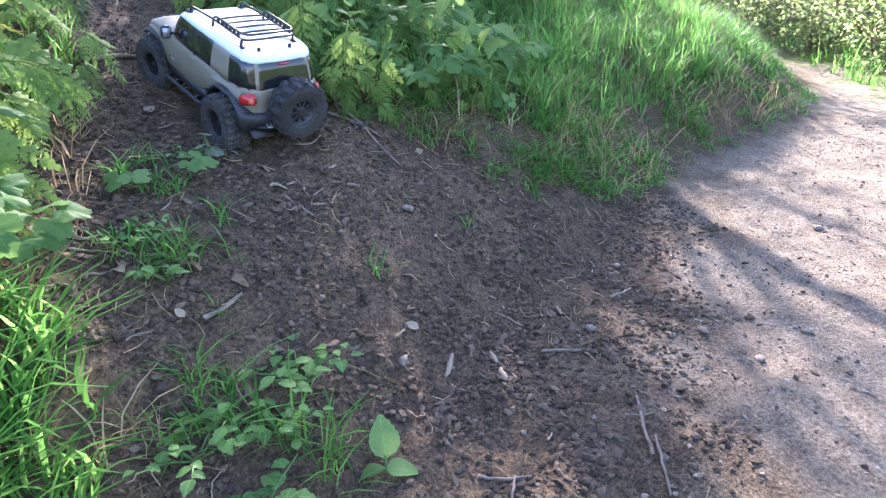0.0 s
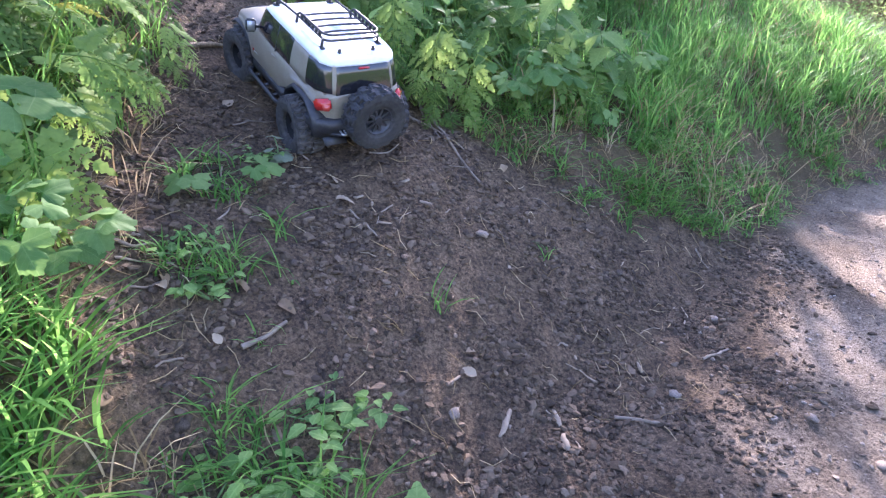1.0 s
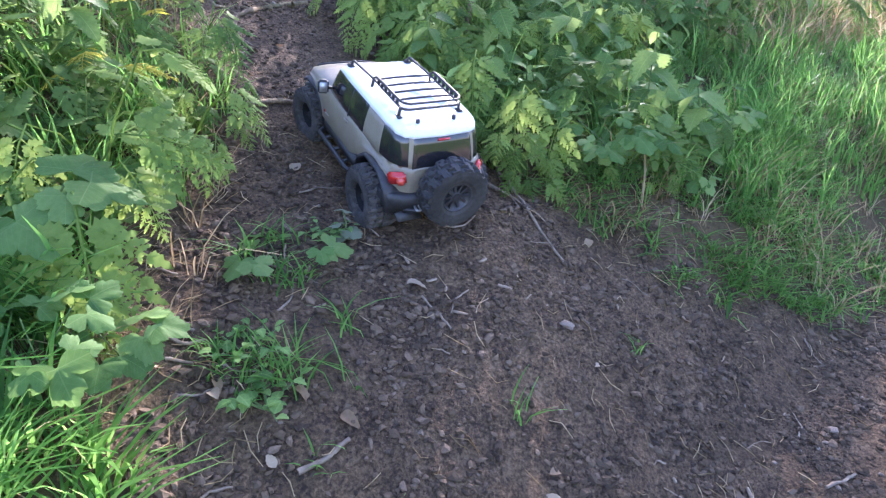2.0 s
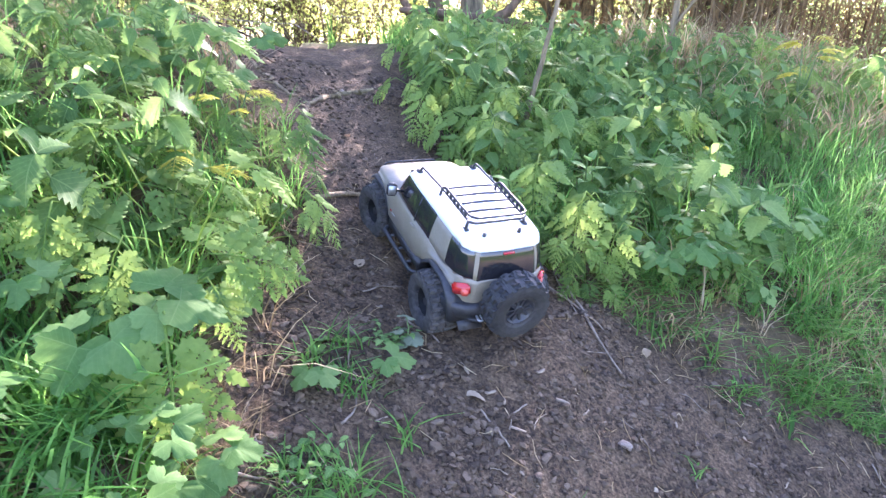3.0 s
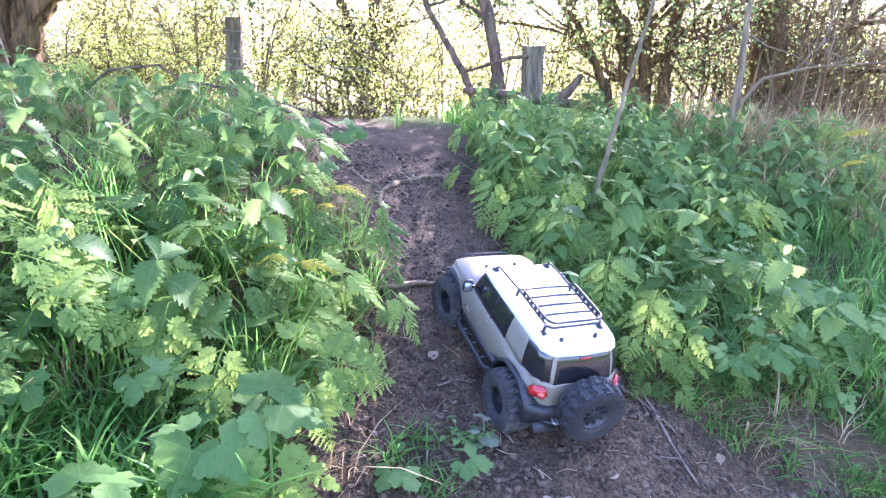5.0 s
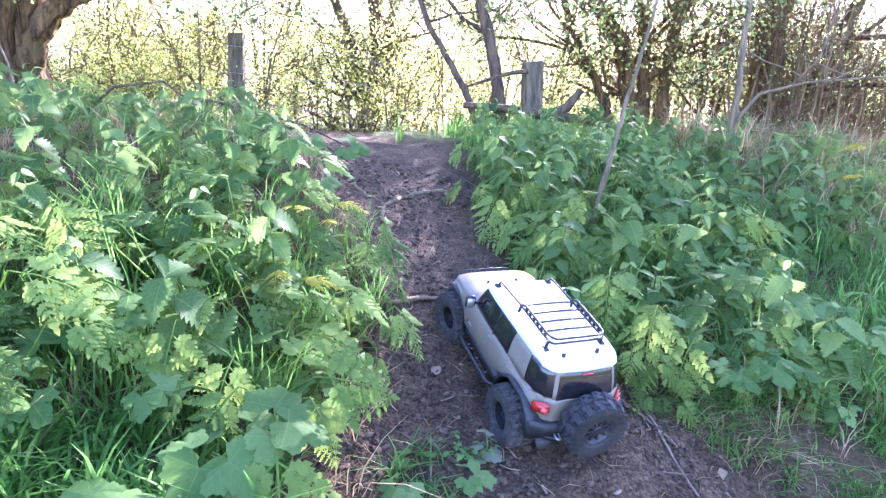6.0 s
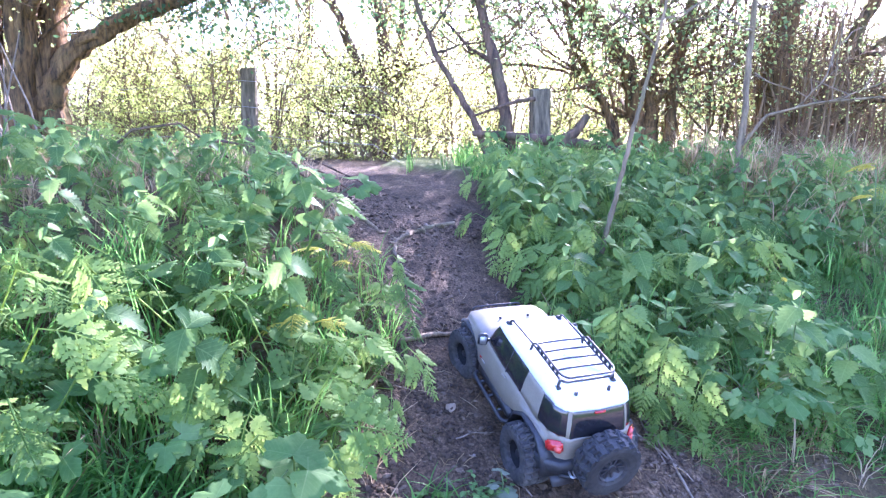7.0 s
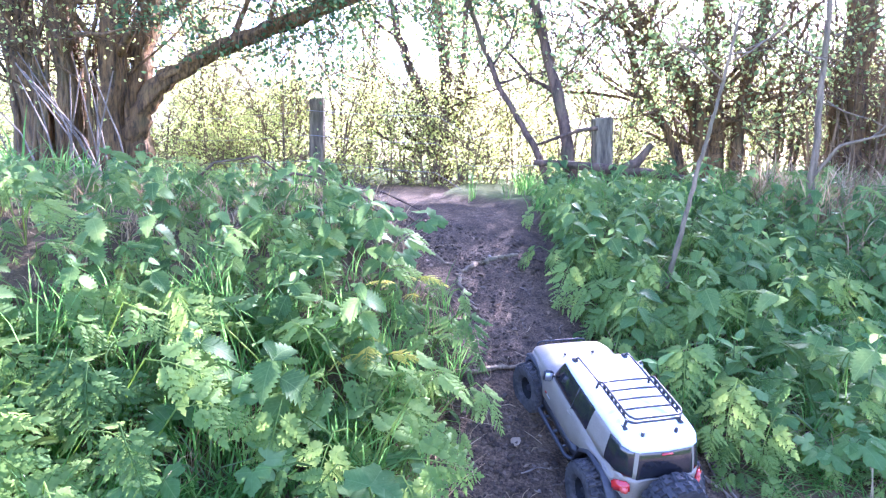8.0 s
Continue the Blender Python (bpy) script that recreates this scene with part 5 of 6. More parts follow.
placed(lobed_plant, 4, [(-0.22, 0.62, 2.0, 0.75, 0.4, 0.1), (-0.52, 0.88, 4.4, 1.0, 0.5, 0.1), (-0.62, 0.7, 5.4, 1.0, 0.4, 0.0), (0.68, 1.34, 0.8, 0.8, 0.3, -0.1),
                         (0.75, 1.38, 2.8, 0.85, 0.3, 0.0), (0.88, 1.42, 4.0, 0.85, 0.35, 0.0), (0.84, 1.33, 5.1, 0.6, 0.35, 0.0), (0.97, 1.5, 1.7, 0.8, 0.3, 0.0)] + dressed(h_right, 0.8, 1.15, 0.25, -0.1), 300)
HEART_LEAVES = [tri_mesh("leaf", toothed_blade(0.1, 0.092, 0.25 + 0.2 * k, 0.2, 10, 0.025, k), LOBED) for k in range(2)]


def burdock(seed):
    r = random.Random(seed)
    ob = thing("burdock", "young burdock with broad heart-shaped pale green leaves", "burdock", "burdock by the trail")
    for i in range(6):
        yaw = 6.28 * i / 6 + r.uniform(-0.4, 0.4)
        tip = Vector((0.05 * math.cos(yaw), 0.05 * math.sin(yaw), r.uniform(0.07, 0.17)))
        solid("stem", stem_mesh([(0, 0, 0), (tip.x * 0.3, tip.y * 0.3, tip.z * 0.6), tuple(tip)], 0.002, 0.0014, 5), None, ob)
        leaf_at(r.choice(HEART_LEAVES), ob, tip, yaw, r.uniform(0.1, 0.7), r.uniform(-0.3, 0.3), r.uniform(0.6, 1.05))
    return ob


placed(burdock, 2, [(0.24, 2.12, 0.0, 1.0, 0.45, -0.3), (0.34, 1.98, 2.0, 0.85, 0.4, -0.2), (0.2, 2.3, 1.0, 0.8, 0.4, -0.2), (0.62, 1.72, 4.0, 0.7, 0.4, -0.1), (-0.55, 1.75, 1.0, 0.7, 0.4, 0.2)], 450)
placed(lobed_plant, 1, [(-0.4, 1.72, 0.5, 1.2, 0.4, 0.2), (-0.53, 1.58, 2.2, 1.0, 0.4, 0.1), (-0.46, 1.88, 3.0, 0.9, 0.3, 0.1)], 460)
BIG_LOBED = [tri_mesh("leaf", lobed_blade(0.058 + 0.006 * k, 3, 0.34, -0.05, 2 * k + 1), LOBED) for k in range(3)]


def great_hogweed(seed):
    """A few long stalks, each with three great blunt-lobed leaflets held flat to the light."""
    r = random.Random(seed)
    ob = thing("hogweed", "hogweed with large pale blunt-lobed leaves on long stalks", "hogweed", "hogweed beside the trail")
    for i in range(3):
        yaw = 2.1 * i + r.uniform(-0.4, 0.4)
        tip = Vector((0.05 * math.cos(yaw), 0.05 * math.sin(yaw), r.uniform(0.08, 0.16)))
        solid("stem", stem_mesh([(0, 0, 0), (tip.x * 0.3, tip.y * 0.3, tip.z * 0.6), tuple(tip)], 0.0022, 0.0016, 5), None, ob)
        for k, dy in enumerate((0, 1.35, -1.35)):
            off = Vector((math.cos(yaw + dy), math.sin(yaw + dy), 0)) * 0.03
            leaf_at(r.choice(BIG_LOBED), ob, tip + off, yaw + dy + r.uniform(-0.15, 0.15), r.uniform(-0.05, 0.35), r.uniform(-0.25, 0.25), (1.0 if k == 0 else 0.8) * r.uniform(0.85, 1.1))
    return ob


placed(great_hogweed, 3, [(-0.27, 0.79, 0.2, 0.92, 0.3, 0.05), (-0.2, 0.95, 1.4, 0.6, 0.3, 0.1), (-0.15, 0.66, 2.6, 0.55, 0.3, 0.0), (-0.4, 0.62, 0.9, 0.7, 0.3, 0.0)], 480)
placed(parsley, 1, [(0.46, 1.31, 0.4, 0.42, 0.5, -0.25), (0.42, 1.36, 2.2, 0.4, 0.5, -0.3), (0.53, 1.3, 3.3, 0.38, 0.5, -0.1), (0.66, 1.28, 5.0, 0.3, 0.3, 0.0), (0.8, 1.27, 1.0, 0.3, 0.3, 0.0)], 470)
placed(seedling, 1, [(0.36, 1.36, 0.3, 1.1, 0.2, -0.2), (0.55, 1.5, 1.0, 1.1, 0.1, 0.0)], 400)
placed(low_weed, 3, [(0.0, 0.66, 0.0, 1.0, 0, 0), (0.1, 0.43, 1.0, 1.1, 0, 0), (0.15, 0.5, 2.0, 1.3, 0, 0), (0.06, 0.33, 2.0, 1.2, 0, 0), (0.0, 0.4, 3.0, 1.2, 0, 0), (0.07, 0.98, 2.5, 0.8, 0, 0), (0.28, 1.98, 1.0, 1.6, 0, 0), (-0.03, 0.72, 4.0, 0.9, 0, 0)], 500)


# ---------------------------------------------------------------- grass
def blades(n, inside, box, lo, hi, width, seed, bend=(0.2, 0.9), tall=None):
    r = np.random.RandomState(seed)
    pts = []
    while len(pts) < n:
        x, y = r.uniform(box[0], box[1]), r.uniform(box[2], box[3])
        if inside(x, y) > r.uniform(0, 1):
            for _ in range(9):
                a, b = x + r.normal(0, 0.011), y + r.normal(0, 0.011)
                pts.append((a, b, ground_height(a, b) - 0.003))
    p = np.array(pts[:n])
    h = r.uniform(lo, hi, n) * r.uniform(0.6, 1.0, n)
    h *= np.array([0.85 + 0.75 * noise.noise((q[0] * 7, q[1] * 7, 0.3)) for q in p])
    if tall:
        h *= np.array([tall(q[0], q[1]) for q in p])
    yaw, bd, w = r.uniform(0, 6.28, n), r.uniform(bend[0], bend[1], n), r.uniform(0.6, 1.2, n) * width
    vs = []
    for t, wf in ((0, 0.8), (0.35, 1.0), (0.7, 0.75), (1.0, 0.06)):
        c = p + np.stack([np.cos(yaw) * bd * h * t * t, np.sin(yaw) * bd * h * t * t, h * t * (1 - 0.42 * bd * t)], 1)
        side = np.stack([-np.sin(yaw), np.cos(yaw), np.zeros(n)], 1) * (w * wf)[:, None]
        vs += [c - side, c + side]
    v = np.stack(vs, 1)
    f = np.array([(0, 1, 3, 2), (2, 3, 5, 4), (4, 5, 7, 6)])
    return v.reshape(-1, 3), (f[None] + (np.arange(n) * 8)[:, None, None]).reshape(-1, 4)


def grass_patch(name, label, material, *args, **kw):
    v, f = blades(*args, **kw)
    return tagged(solid(name, array_mesh(name, v, f), material), label, "grass", kind="stuff")


def grass_right(x, y):
    s, u = float(up_bank(x, y)), along(x, y)
    if s < 0.03 or s > (1.2 if u < 1.6 else 0.8) or u < 0.7:
        return 0.0
    thin = 0.3 if s < 0.3 and u < 1.25 else 1.0
    thin *= min(1.0, max(0.12, 0.65 + 1.6 * noise.noise((x * 4.5, y * 4.5, 7.0))))
    return thin * (min(1.0, max(0.06, (u - 0.9) / 0.35))) * min(1.0, 0.3 + (s - 0.03) / 0.2)


def grass_left(x, y):
    g = float(left_growth(x, y))
    return (1.0 if y < 0.85 else 0.25) * min(1.0, max(0.0, g - 0.02) / 0.1)


def grass_thin(x, y):
    g = max(float(left_growth(x, y)), float(right_growth(x, y)))
    s = float(up_bank(x, y))
    return (0.5 if s < 1.3 else 0.04) if g > (0.0 if x < 0.5 else 0.22) and s > 0.15 else 0.0


def grass_soil(x, y):
    s = float(up_bank(x, y))
    near = min(math.hypot(x - 0.02, y - 0.46), math.hypot(x - 0.13, y - 0.38), math.hypot(x - 0.0, y - 0.9), math.hypot(x + 0.02, y - 0.7))
    return 0.9 if near < 0.06 else (0.02 if 0.12 < s < 0.7 else 0.0)


grass_patch("grass", "lush bright green grass along the footpath edge", GRASS, 20000, grass_right, (0.7, 4.4, 0.9, 3.8), 0.07, 0.21, 0.0021, 11, bend=(0.4, 1.7), tall=lambda x, y: min(1.0, max(0.4, 0.4 + 2.4 * (float(up_bank(x, y)) - 0.2))))
grass_patch("grass", "tall bright green grass on the bank foot", GRASS, 10500, grass_left, (-1.0, -0.03, 0.12, 1.3), 0.07, 0.18, 0.0029, 12, bend=(0.3, 1.1))
grass_patch("grass", "thin green grass among the bank plants", GRASS, 8500, grass_thin, (-1.8, 2.6, 0.8, 3.4), 0.1, 0.26, 0.002, 13)
grass_patch("grass", "short sparse grass tufts on bare soil", GRASS, 420, grass_soil, (-0.15, 0.7, 0.25, 1.2), 0.05, 0.12, 0.0017, 14, bend=(0.6, 1.2))
grass_patch("grass", "short tufted dark grass at the bank foot", GRASS, 1500, lambda x, y: min(1.0, max(0.0, 0.2 + 2.2 * noise.noise((x * 11, y * 11, 2.0)))) if -0.02 < float(right_growth(x, y)) < 0.25 else 0.0, (0.55, 1.25, 1.02, 1.4), 0.05, 0.11, 0.0019, 22, bend=(0.9, 1.7))
grass_patch("grass", "rough green grass on the bank further along", GRASS, 9000, lambda x, y: 0.8 if float(up_bank(x, y)) > 0.1 and float(left_growth(x, y)) > 0.3 else 0.0, (-6.0, -2.0, -2.6, 3.0), 0.15, 0.35, 0.0045, 15)
grass_patch("grass", "rough grass verge beyond the footpath", GRASS, 9000, lambda x, y: 0.8 if float(verge(x, y)) > 0.02 else 0.0, (0.5, 6.0, -2.5, 4.5), 0.08, 0.26, 0.0035, 16)
grass_patch("grass", "short grass on the bank top", GRASS, 3000, lambda x, y: 0.7 if float(up_bank(x, y)) > 1.7 and float(right_growth(x, y)) > 0.05 else 0.0, (0.0, 4.2, 2.4, 4.6), 0.08, 0.24, 0.003, 17)
grass_patch("grass", "short grass round the fence post", GRASS, 450, lambda x, y: 0.6 if float(up_bank(x, y)) > 1.6 and float(left_growth(x, y)) > 0.05 else 0.0, (-3.4, -0.4, 2.2, 5.0), 0.08, 0.22, 0.003, 18)
grass_patch("dry_grass", "pale dead stems on the bank top", STRAW, 3800, lambda x, y: 0.6 if 1.2 < float(up_bank(x, y)) < 3.0 and float(left_growth(x, y)) > 0.02 else 0.0, (-3.0, -0.3, 1.4, 3.9), 0.06, 0.2, 0.0016, 19, bend=(0.5, 1.3))
grass_patch("dry_grass", "tall straw-coloured dead grass at the bank top", STRAW, 8000, lambda x, y: 0.6 if float(up_bank(x, y)) > 1.0 and float(right_growth(x, y)) > 0.1 else 0.0, (1.2, 3.6, 2.2, 4.0), 0.14, 0.4, 0.0024, 20, bend=(0.3, 1.2))
grass_patch("grass", "pale green grass mixed with the dead stems", GRASS, 4500, lambda x, y: 0.6 if float(up_bank(x, y)) > 0.8 and float(right_growth(x, y)) > 0.1 else 0.0, (1.2, 3.4, 2.0, 3.8), 0.12, 0.3, 0.0022, 21)


# ---------------------------------------------------------------- soil crumbs, stones, twigs and litter
def lump(seed, subdivisions=1):
    bm = bmesh.new()
    bmesh.ops.create_icosphere(bm, subdivisions=subdivisions, radius=1.0)
    off = Vector((seed * 3.1, seed * 1.7, 0))
    for v in bm.verts:
        v.co *= 1 + 0.95 * noise.noise(v.co * 2.3 + off)
        v.co.z *= 0.75
    vs = np.array([tuple(v.co) for v in bm.verts])
    fs = np.array([[v.index for v in f.verts] for f in bm.faces])
    bm.free()
    return vs, fs


def strewn(name, label, category, count, chance, box, lo, hi, seed, material, sub=1):
    r = np.random.RandomState(seed)
    pts, size = [], []
    while len(pts) < count:
        x, y = r.uniform(box[0], box[1]), r.uniform(box[2], box[3])
        if r.uniform() < chance(x, y):
            s = lo + (hi - lo) * r.uniform() ** 3.6
            pts.append((x, y, ground_height(x, y) + s * 0.25))
            size.append([s * r.uniform(0.55, 1.5), s * r.uniform(0.55, 1.5), s * r.uniform(0.6, 1.0)])
    v_all, f_all, o = [], [], 0
    n = len(pts)
    for k in range(4):
        idx = list(range(k, n, 4))
        m = rot_mats([pts[i] for i in idx], r.uniform(0, 6.28, len(idx)), r.uniform(-0.5, 0.5, len(idx)), r.uniform(-0.5, 0.5, len(idx)), [size[i] for i in idx])
        bv, bf = lump(seed + k, sub)
        v, f = scattered(bv, bf, m)
        v_all.append(v)
        f_all.append(f + o)
        o += len(v)
    me = array_mesh(name, np.concatenate(v_all), np.concatenate(f_all))
    me.polygons.foreach_set("use_smooth", np.zeros(len(me.polygons), bool))
    return tagged(solid(name, me, material), label, category, kind="stuff")


def bare(x, y):
    g = max(float(left_growth(x, y)), float(right_growth(x, y)))
    s = float(up_bank(x, y))
    fade = 1 - min(1.0, max(0.0, (float(trodden_in(x, y)) + 0.12 + 0.2 * noise.noise((x * 5, y * 5, 2.0))) / 0.3))
    c = 0.25 + 0.75 * max(0.0, min(1.0, 0.5 + 2.2 * noise.noise((x * 7, y * 7, 1.0))))
    return max(0.015, fade ** 2 * c * (1.0 if g < 0.05 else 0.3) * (1.0 if s < 0.95 else 0.35))


def trodden(x, y):
    s = float(up_bank(x, y))
    return 1.0 if -0.95 < s and float(trodden_in(x, y)) > -0.05 else 0.0


strewn("soil_crumbs", "loose dark crumbs of soil on the slope", "soil", 30000, bare, (-0.4, 1.4, 0.1, 2.2), 0.0012, 0.0075, 31, CRUMBS)
strewn("soil_clods", "loose dark clods and small stones on the trail", "soil", 3200, lambda x, y: bare(x, y) if float(trodden_in(x, y)) < -0.04 else 0.0, (-0.4, 1.4, 0.1, 2.2), 0.0026, 0.0078, 37, CRUMBS)
strewn("fine_gravel", "fine pale grit on the footpath", "gravel", 2500, trodden, (0.0, 3.4, -0.35, 2.2), 0.001, 0.0042, 41, STONE)
strewn("path_grit", "fine dark crumbs and debris on the footpath", "soil", 6000, trodden, (0.3, 3.0, -0.3, 2.0), 0.001, 0.0048, 43, DEBRIS)

rs = random.Random(17)
STONES = []
for k in range(5):
    bv, bf = lump(60 + k, 2)
    me = array_mesh("stone", bv, bf)
    me.materials.append(STONE if k < 3 else CRUMB)
    STONES.append(me)


def stone(x, y, size, k):
    ob = tagged(solid("stone", STONES[k % 5], None), "small rounded pale stone lying on soil" if k % 5 < 3 else "small dark clod of dry soil", "stone", "loose stones")
    ob.matrix_basis = Matrix.Translation((x, y, ground_height(x, y) + size * 0.25)) @ Euler((rs.uniform(-0.4, 0.4), rs.uniform(-0.4, 0.4), rs.uniform(0, 6.28))).to_matrix().to_4x4() @ Matrix.Diagonal((size, size * rs.uniform(0.65, 1.0), size * 0.8, 1))
    return ob


for k, (x, y, s) in enumerate([(0.74, 0.59, 0.012), (0.33, 0.55, 0.011), (0.91, 0.47, 0.012), (0.96, 0.79, 0.009), (0.47, 0.88, 0.012), (0.95, 0.37, 0.011), (1.1, 0.39, 0.012), (1.6, 0.75, 0.013)]):
    stone(x, y, s, k % 3)
for k in range(150):
    while True:
        x, y = rs.uniform(-0.3, 1.9), rs.uniform(-0.1, 2.2)
        if max(float(left_growth(x, y)), float(right_growth(x, y))) < 0.02 and (float(up_bank(x, y)) > -0.7):
            break
    pale = float(up_bank(x, y)) < 0.1
    stone(x, y, rs.uniform(0.0022, 0.005) * (1.0 if pale else 1.9), rs.randint(0, 2) if pale or rs.random() < 0.12 else rs.randint(3, 4))


def stick(name, label, category, ground_pts, r0, r1, material, lift=0.004, wander=0.004, group="", side_twigs=0):
    pts = []
    for (ax, ay), (bx, by) in zip(ground_pts[:-1], ground_pts[1:]):
        for k in range(5):
            t = k / 5
            pts.append((ax + (bx - ax) * t, ay + (by - ay) * t))
    pts.append(ground_pts[-1])
    p3 = [(x + rs.uniform(-1, 1) * wander, y + rs.uniform(-1, 1) * wander, ground_height(x, y) + lift + r0 * 0.6) for x, y in pts]
    z = [p[2] for p in p3]
    p3 = [(p[0], p[1], (z[max(0, i - 1)] + z[i] + z[min(len(z) - 1, i + 1)]) / 3) for i, p in enumerate(p3)]
    n = len(p3)
    rad = [(r0 + (r1 - r0) * i / (n - 1)) * rs.uniform(0.85, 1.15) for i in range(n)]
    pieces = [tube(p3, rad, 7, 0.2)]
    for _ in range(side_twigs):
        i = rs.randint(1, n - 2)
        a = rs.uniform(0, 6.28)
        q = (p3[i][0] + 0.05 * math.cos(a), p3[i][1] + 0.05 * math.sin(a), p3[i][2] + 0.012)
        pieces.append(tube([p3[i], q], [rad[i] * 0.6, 0.0008], 5))
    v, f = merged(pieces)
    return tagged(solid(name, array_mesh(name, v, f), material), label, category, group)


stick("stick", "grey-brown stick lying across the trail", "stick", [(-0.13, 1.34), (-0.05, 1.41), (0.0, 1.44), (0.06, 1.49)], 0.0065, 0.0045, BARK_PALE, side_twigs=1)
stick("twig", "long thin bare twig lying down the slope", "twig", [(0.41, 1.39), (0.45, 1.26), (0.47, 1.14), (0.51, 1.02)], 0.004, 0.0022, TWIG, 0.006, side_twigs=1, group="twigs")
stick("twig", "thin bare twig lying on soil", "twig", [(0.38, 1.3), (0.43, 1.2), (0.5, 1.12)], 0.0028, 0.0015, TWIG, 0.004, group="twigs")
stick("tree_root", "bare worn tree root crossing the trail", "root", [(-0.11, 1.64), (-0.16, 1.76), (-0.165, 1.84), (-0.13, 1.91), (-0.07, 1.98), (0.0, 2.03)], 0.006, 0.009, BARK_PALE, -0.002, 0.015, side_twigs=9, group="roots")
stick("tree_root", "bare worn tree root crossing the trail", "root", [(-0.165, 1.84), (-0.22, 1.86), (-0.3, 1.95), (-0.38, 2.1)], 0.005, 0.008, BARK_PALE, -0.003, 0.014, side_twigs=4, group="roots")
for a, b, r in [((-0.12, 0.69), (-0.05, 0.70), 0.0022), ((0.04, 0.585), (0.1, 0.63), 0.004), ((-0.06, 0.54), (-0.03, 0.56), 0.0022), ((0.35, 0.32), (0.42, 0.29), 0.0025), ((0.36, 0.24), (0.40, 0.30), 0.0025), ((0.63, 0.28), (0.57, 0.18), 0.0028), ((0.43, 1.39), (0.45, 1.15), 0.0022), ((0.22, 0.88), (0.26, 0.82), 0.002),
                ((0.6, 0.55), (0.68, 0.515), 0.003), ((0.84, 0.66), (0.92, 0.69), 0.003), ((-0.13, 0.72), (-0.08, 0.73), 0.003), ((0.1, 1.06), (0.16, 1.0), 0.002), ((0.22, 1.1), (0.2, 1.18), 0.002), ((0.02, 1.12), (0.1, 1.17), 0.0018), ((0.28, 1.05), (0.35, 1.1), 0.002), ((0.6, 0.25), (0.66, 0.36), 0.003), ((-0.02, 0.9), (0.06, 0.86), 0.002)]:
    mid = ((a[0] + b[0]) / 2 + rs.uniform(-0.008, 0.008), (a[1] + b[1]) / 2 + rs.uniform(-0.008, 0.008))
    stick("twig", "short dry twig lying on soil", "twig", [a, mid, b], r, r * 0.7, TWIG, 0.002, 0.001, "twigs")
for k in range(40):
    while True:
        x, y = rs.uniform(-0.2, 1.3), rs.uniform(0.1, 1.9)
        if max(float(left_growth(x, y)), float(right_growth(x, y))) < 0.03 and float(up_bank(x, y)) > -0.25:
            break
    a, ln = rs.uniform(0, 6.28), rs.uniform(0.02, 0.07)
    stick("twig", "short dry twig lying on soil", "twig", [(x, y), (x + ln * 0.5 * math.cos(a), y + ln * 0.5 * math.sin(a)), (x + ln * math.cos(a + 0.3), y + ln * math.sin(a + 0.3))], rs.uniform(0.0009, 0.0022), 0.0008, TWIG if rs.random() < 0.6 else CHIP, 0.002, 0.001, "twigs")


def chip(x, y, ln, wd, turn):
    bm = block(0, 0, 0, ln, wd, wd * 0.45, wd * 0.1)
    bmesh.ops.subdivide_edges(bm, edges=[e for e in bm.edges if abs(e.verts[0].co.x - e.verts[1].co.x) > ln * 0.5], cuts=4)
    for v in bm.verts:
        end = abs(v.co.x) / ln * 2
        v.co.y = v.co.y * (1.0 - 0.55 * end * end) + 0.35 * wd * noise.noise((v.co.x * 60 + x * 90, v.co.z * 300, y * 50)) + 0.1 * wd * math.sin(v.co.x / ln * 5)
        v.co.z += 0.15 * wd * noise.noise(v.co * 200)
    me = bpy.data.meshes.new("wood_chip")
    bm.to_mesh(me)
    bm.free()
    ob = tagged(solid("wood_chip", me, CHIP), "pale splintered wood chip lying on soil", "wood chip", "wood chips")
    ob.matrix_basis = Matrix.Translation((x, y, ground_height(x, y) + wd * 0.4)) @ Euler((rs.uniform(-0.3, 0.3), rs.uniform(-0.3, 0.1), turn)).to_matrix().to_4x4()


for x, y, ln, wd, a in [(0.41, 0.545, 0.055, 0.009, 0.9), (0.5, 0.555, 0.045, 0.009, 1.4), (0.49, 0.5, 0.03, 0.01, 1.3), (0.34, 0.6, 0.03, 0.008, 0.4), (0.71, 0.66, 0.028, 0.008, 1.4), (0.2, 0.945, 0.03, 0.006, 1.9), (0.24, 0.915, 0.02, 0.007, 0.2), (0.27, 0.86, 0.05, 0.005, 2.4), (0.34, 0.98, 0.02, 0.007, 0.5), (0.18, 1.13, 0.026, 0.01, 0.6), (0.37, 0.93, 0.025, 0.006, 2.8)]:
    chip(x, y, ln, wd, a)
for k in range(26):
    while True:
        x, y = rs.uniform(-0.1, 1.2), rs.uniform(0.15, 1.7)
        if max(float(left_growth(x, y)), float(right_growth(x, y))) < 0.02 and float(up_bank(x, y)) > -0.2:
            break
    chip(x, y, rs.uniform(0.008, 0.024), rs.uniform(0.003, 0.006), rs.uniform(0, 3.14))

DRY = leafy("dead_leaf", (0.16, 0.105, 0.06), (0.3, 0.215, 0.13), (0.46, 0.37, 0.26), 0.2, 0.75)
DEAD_LEAVES = [tri_mesh("dead_leaf", toothed_blade(0.032, 0.022, -0.3 + 0.5 * k, 0.5, 5, 0.06, k), DRY) for k in range(3)]


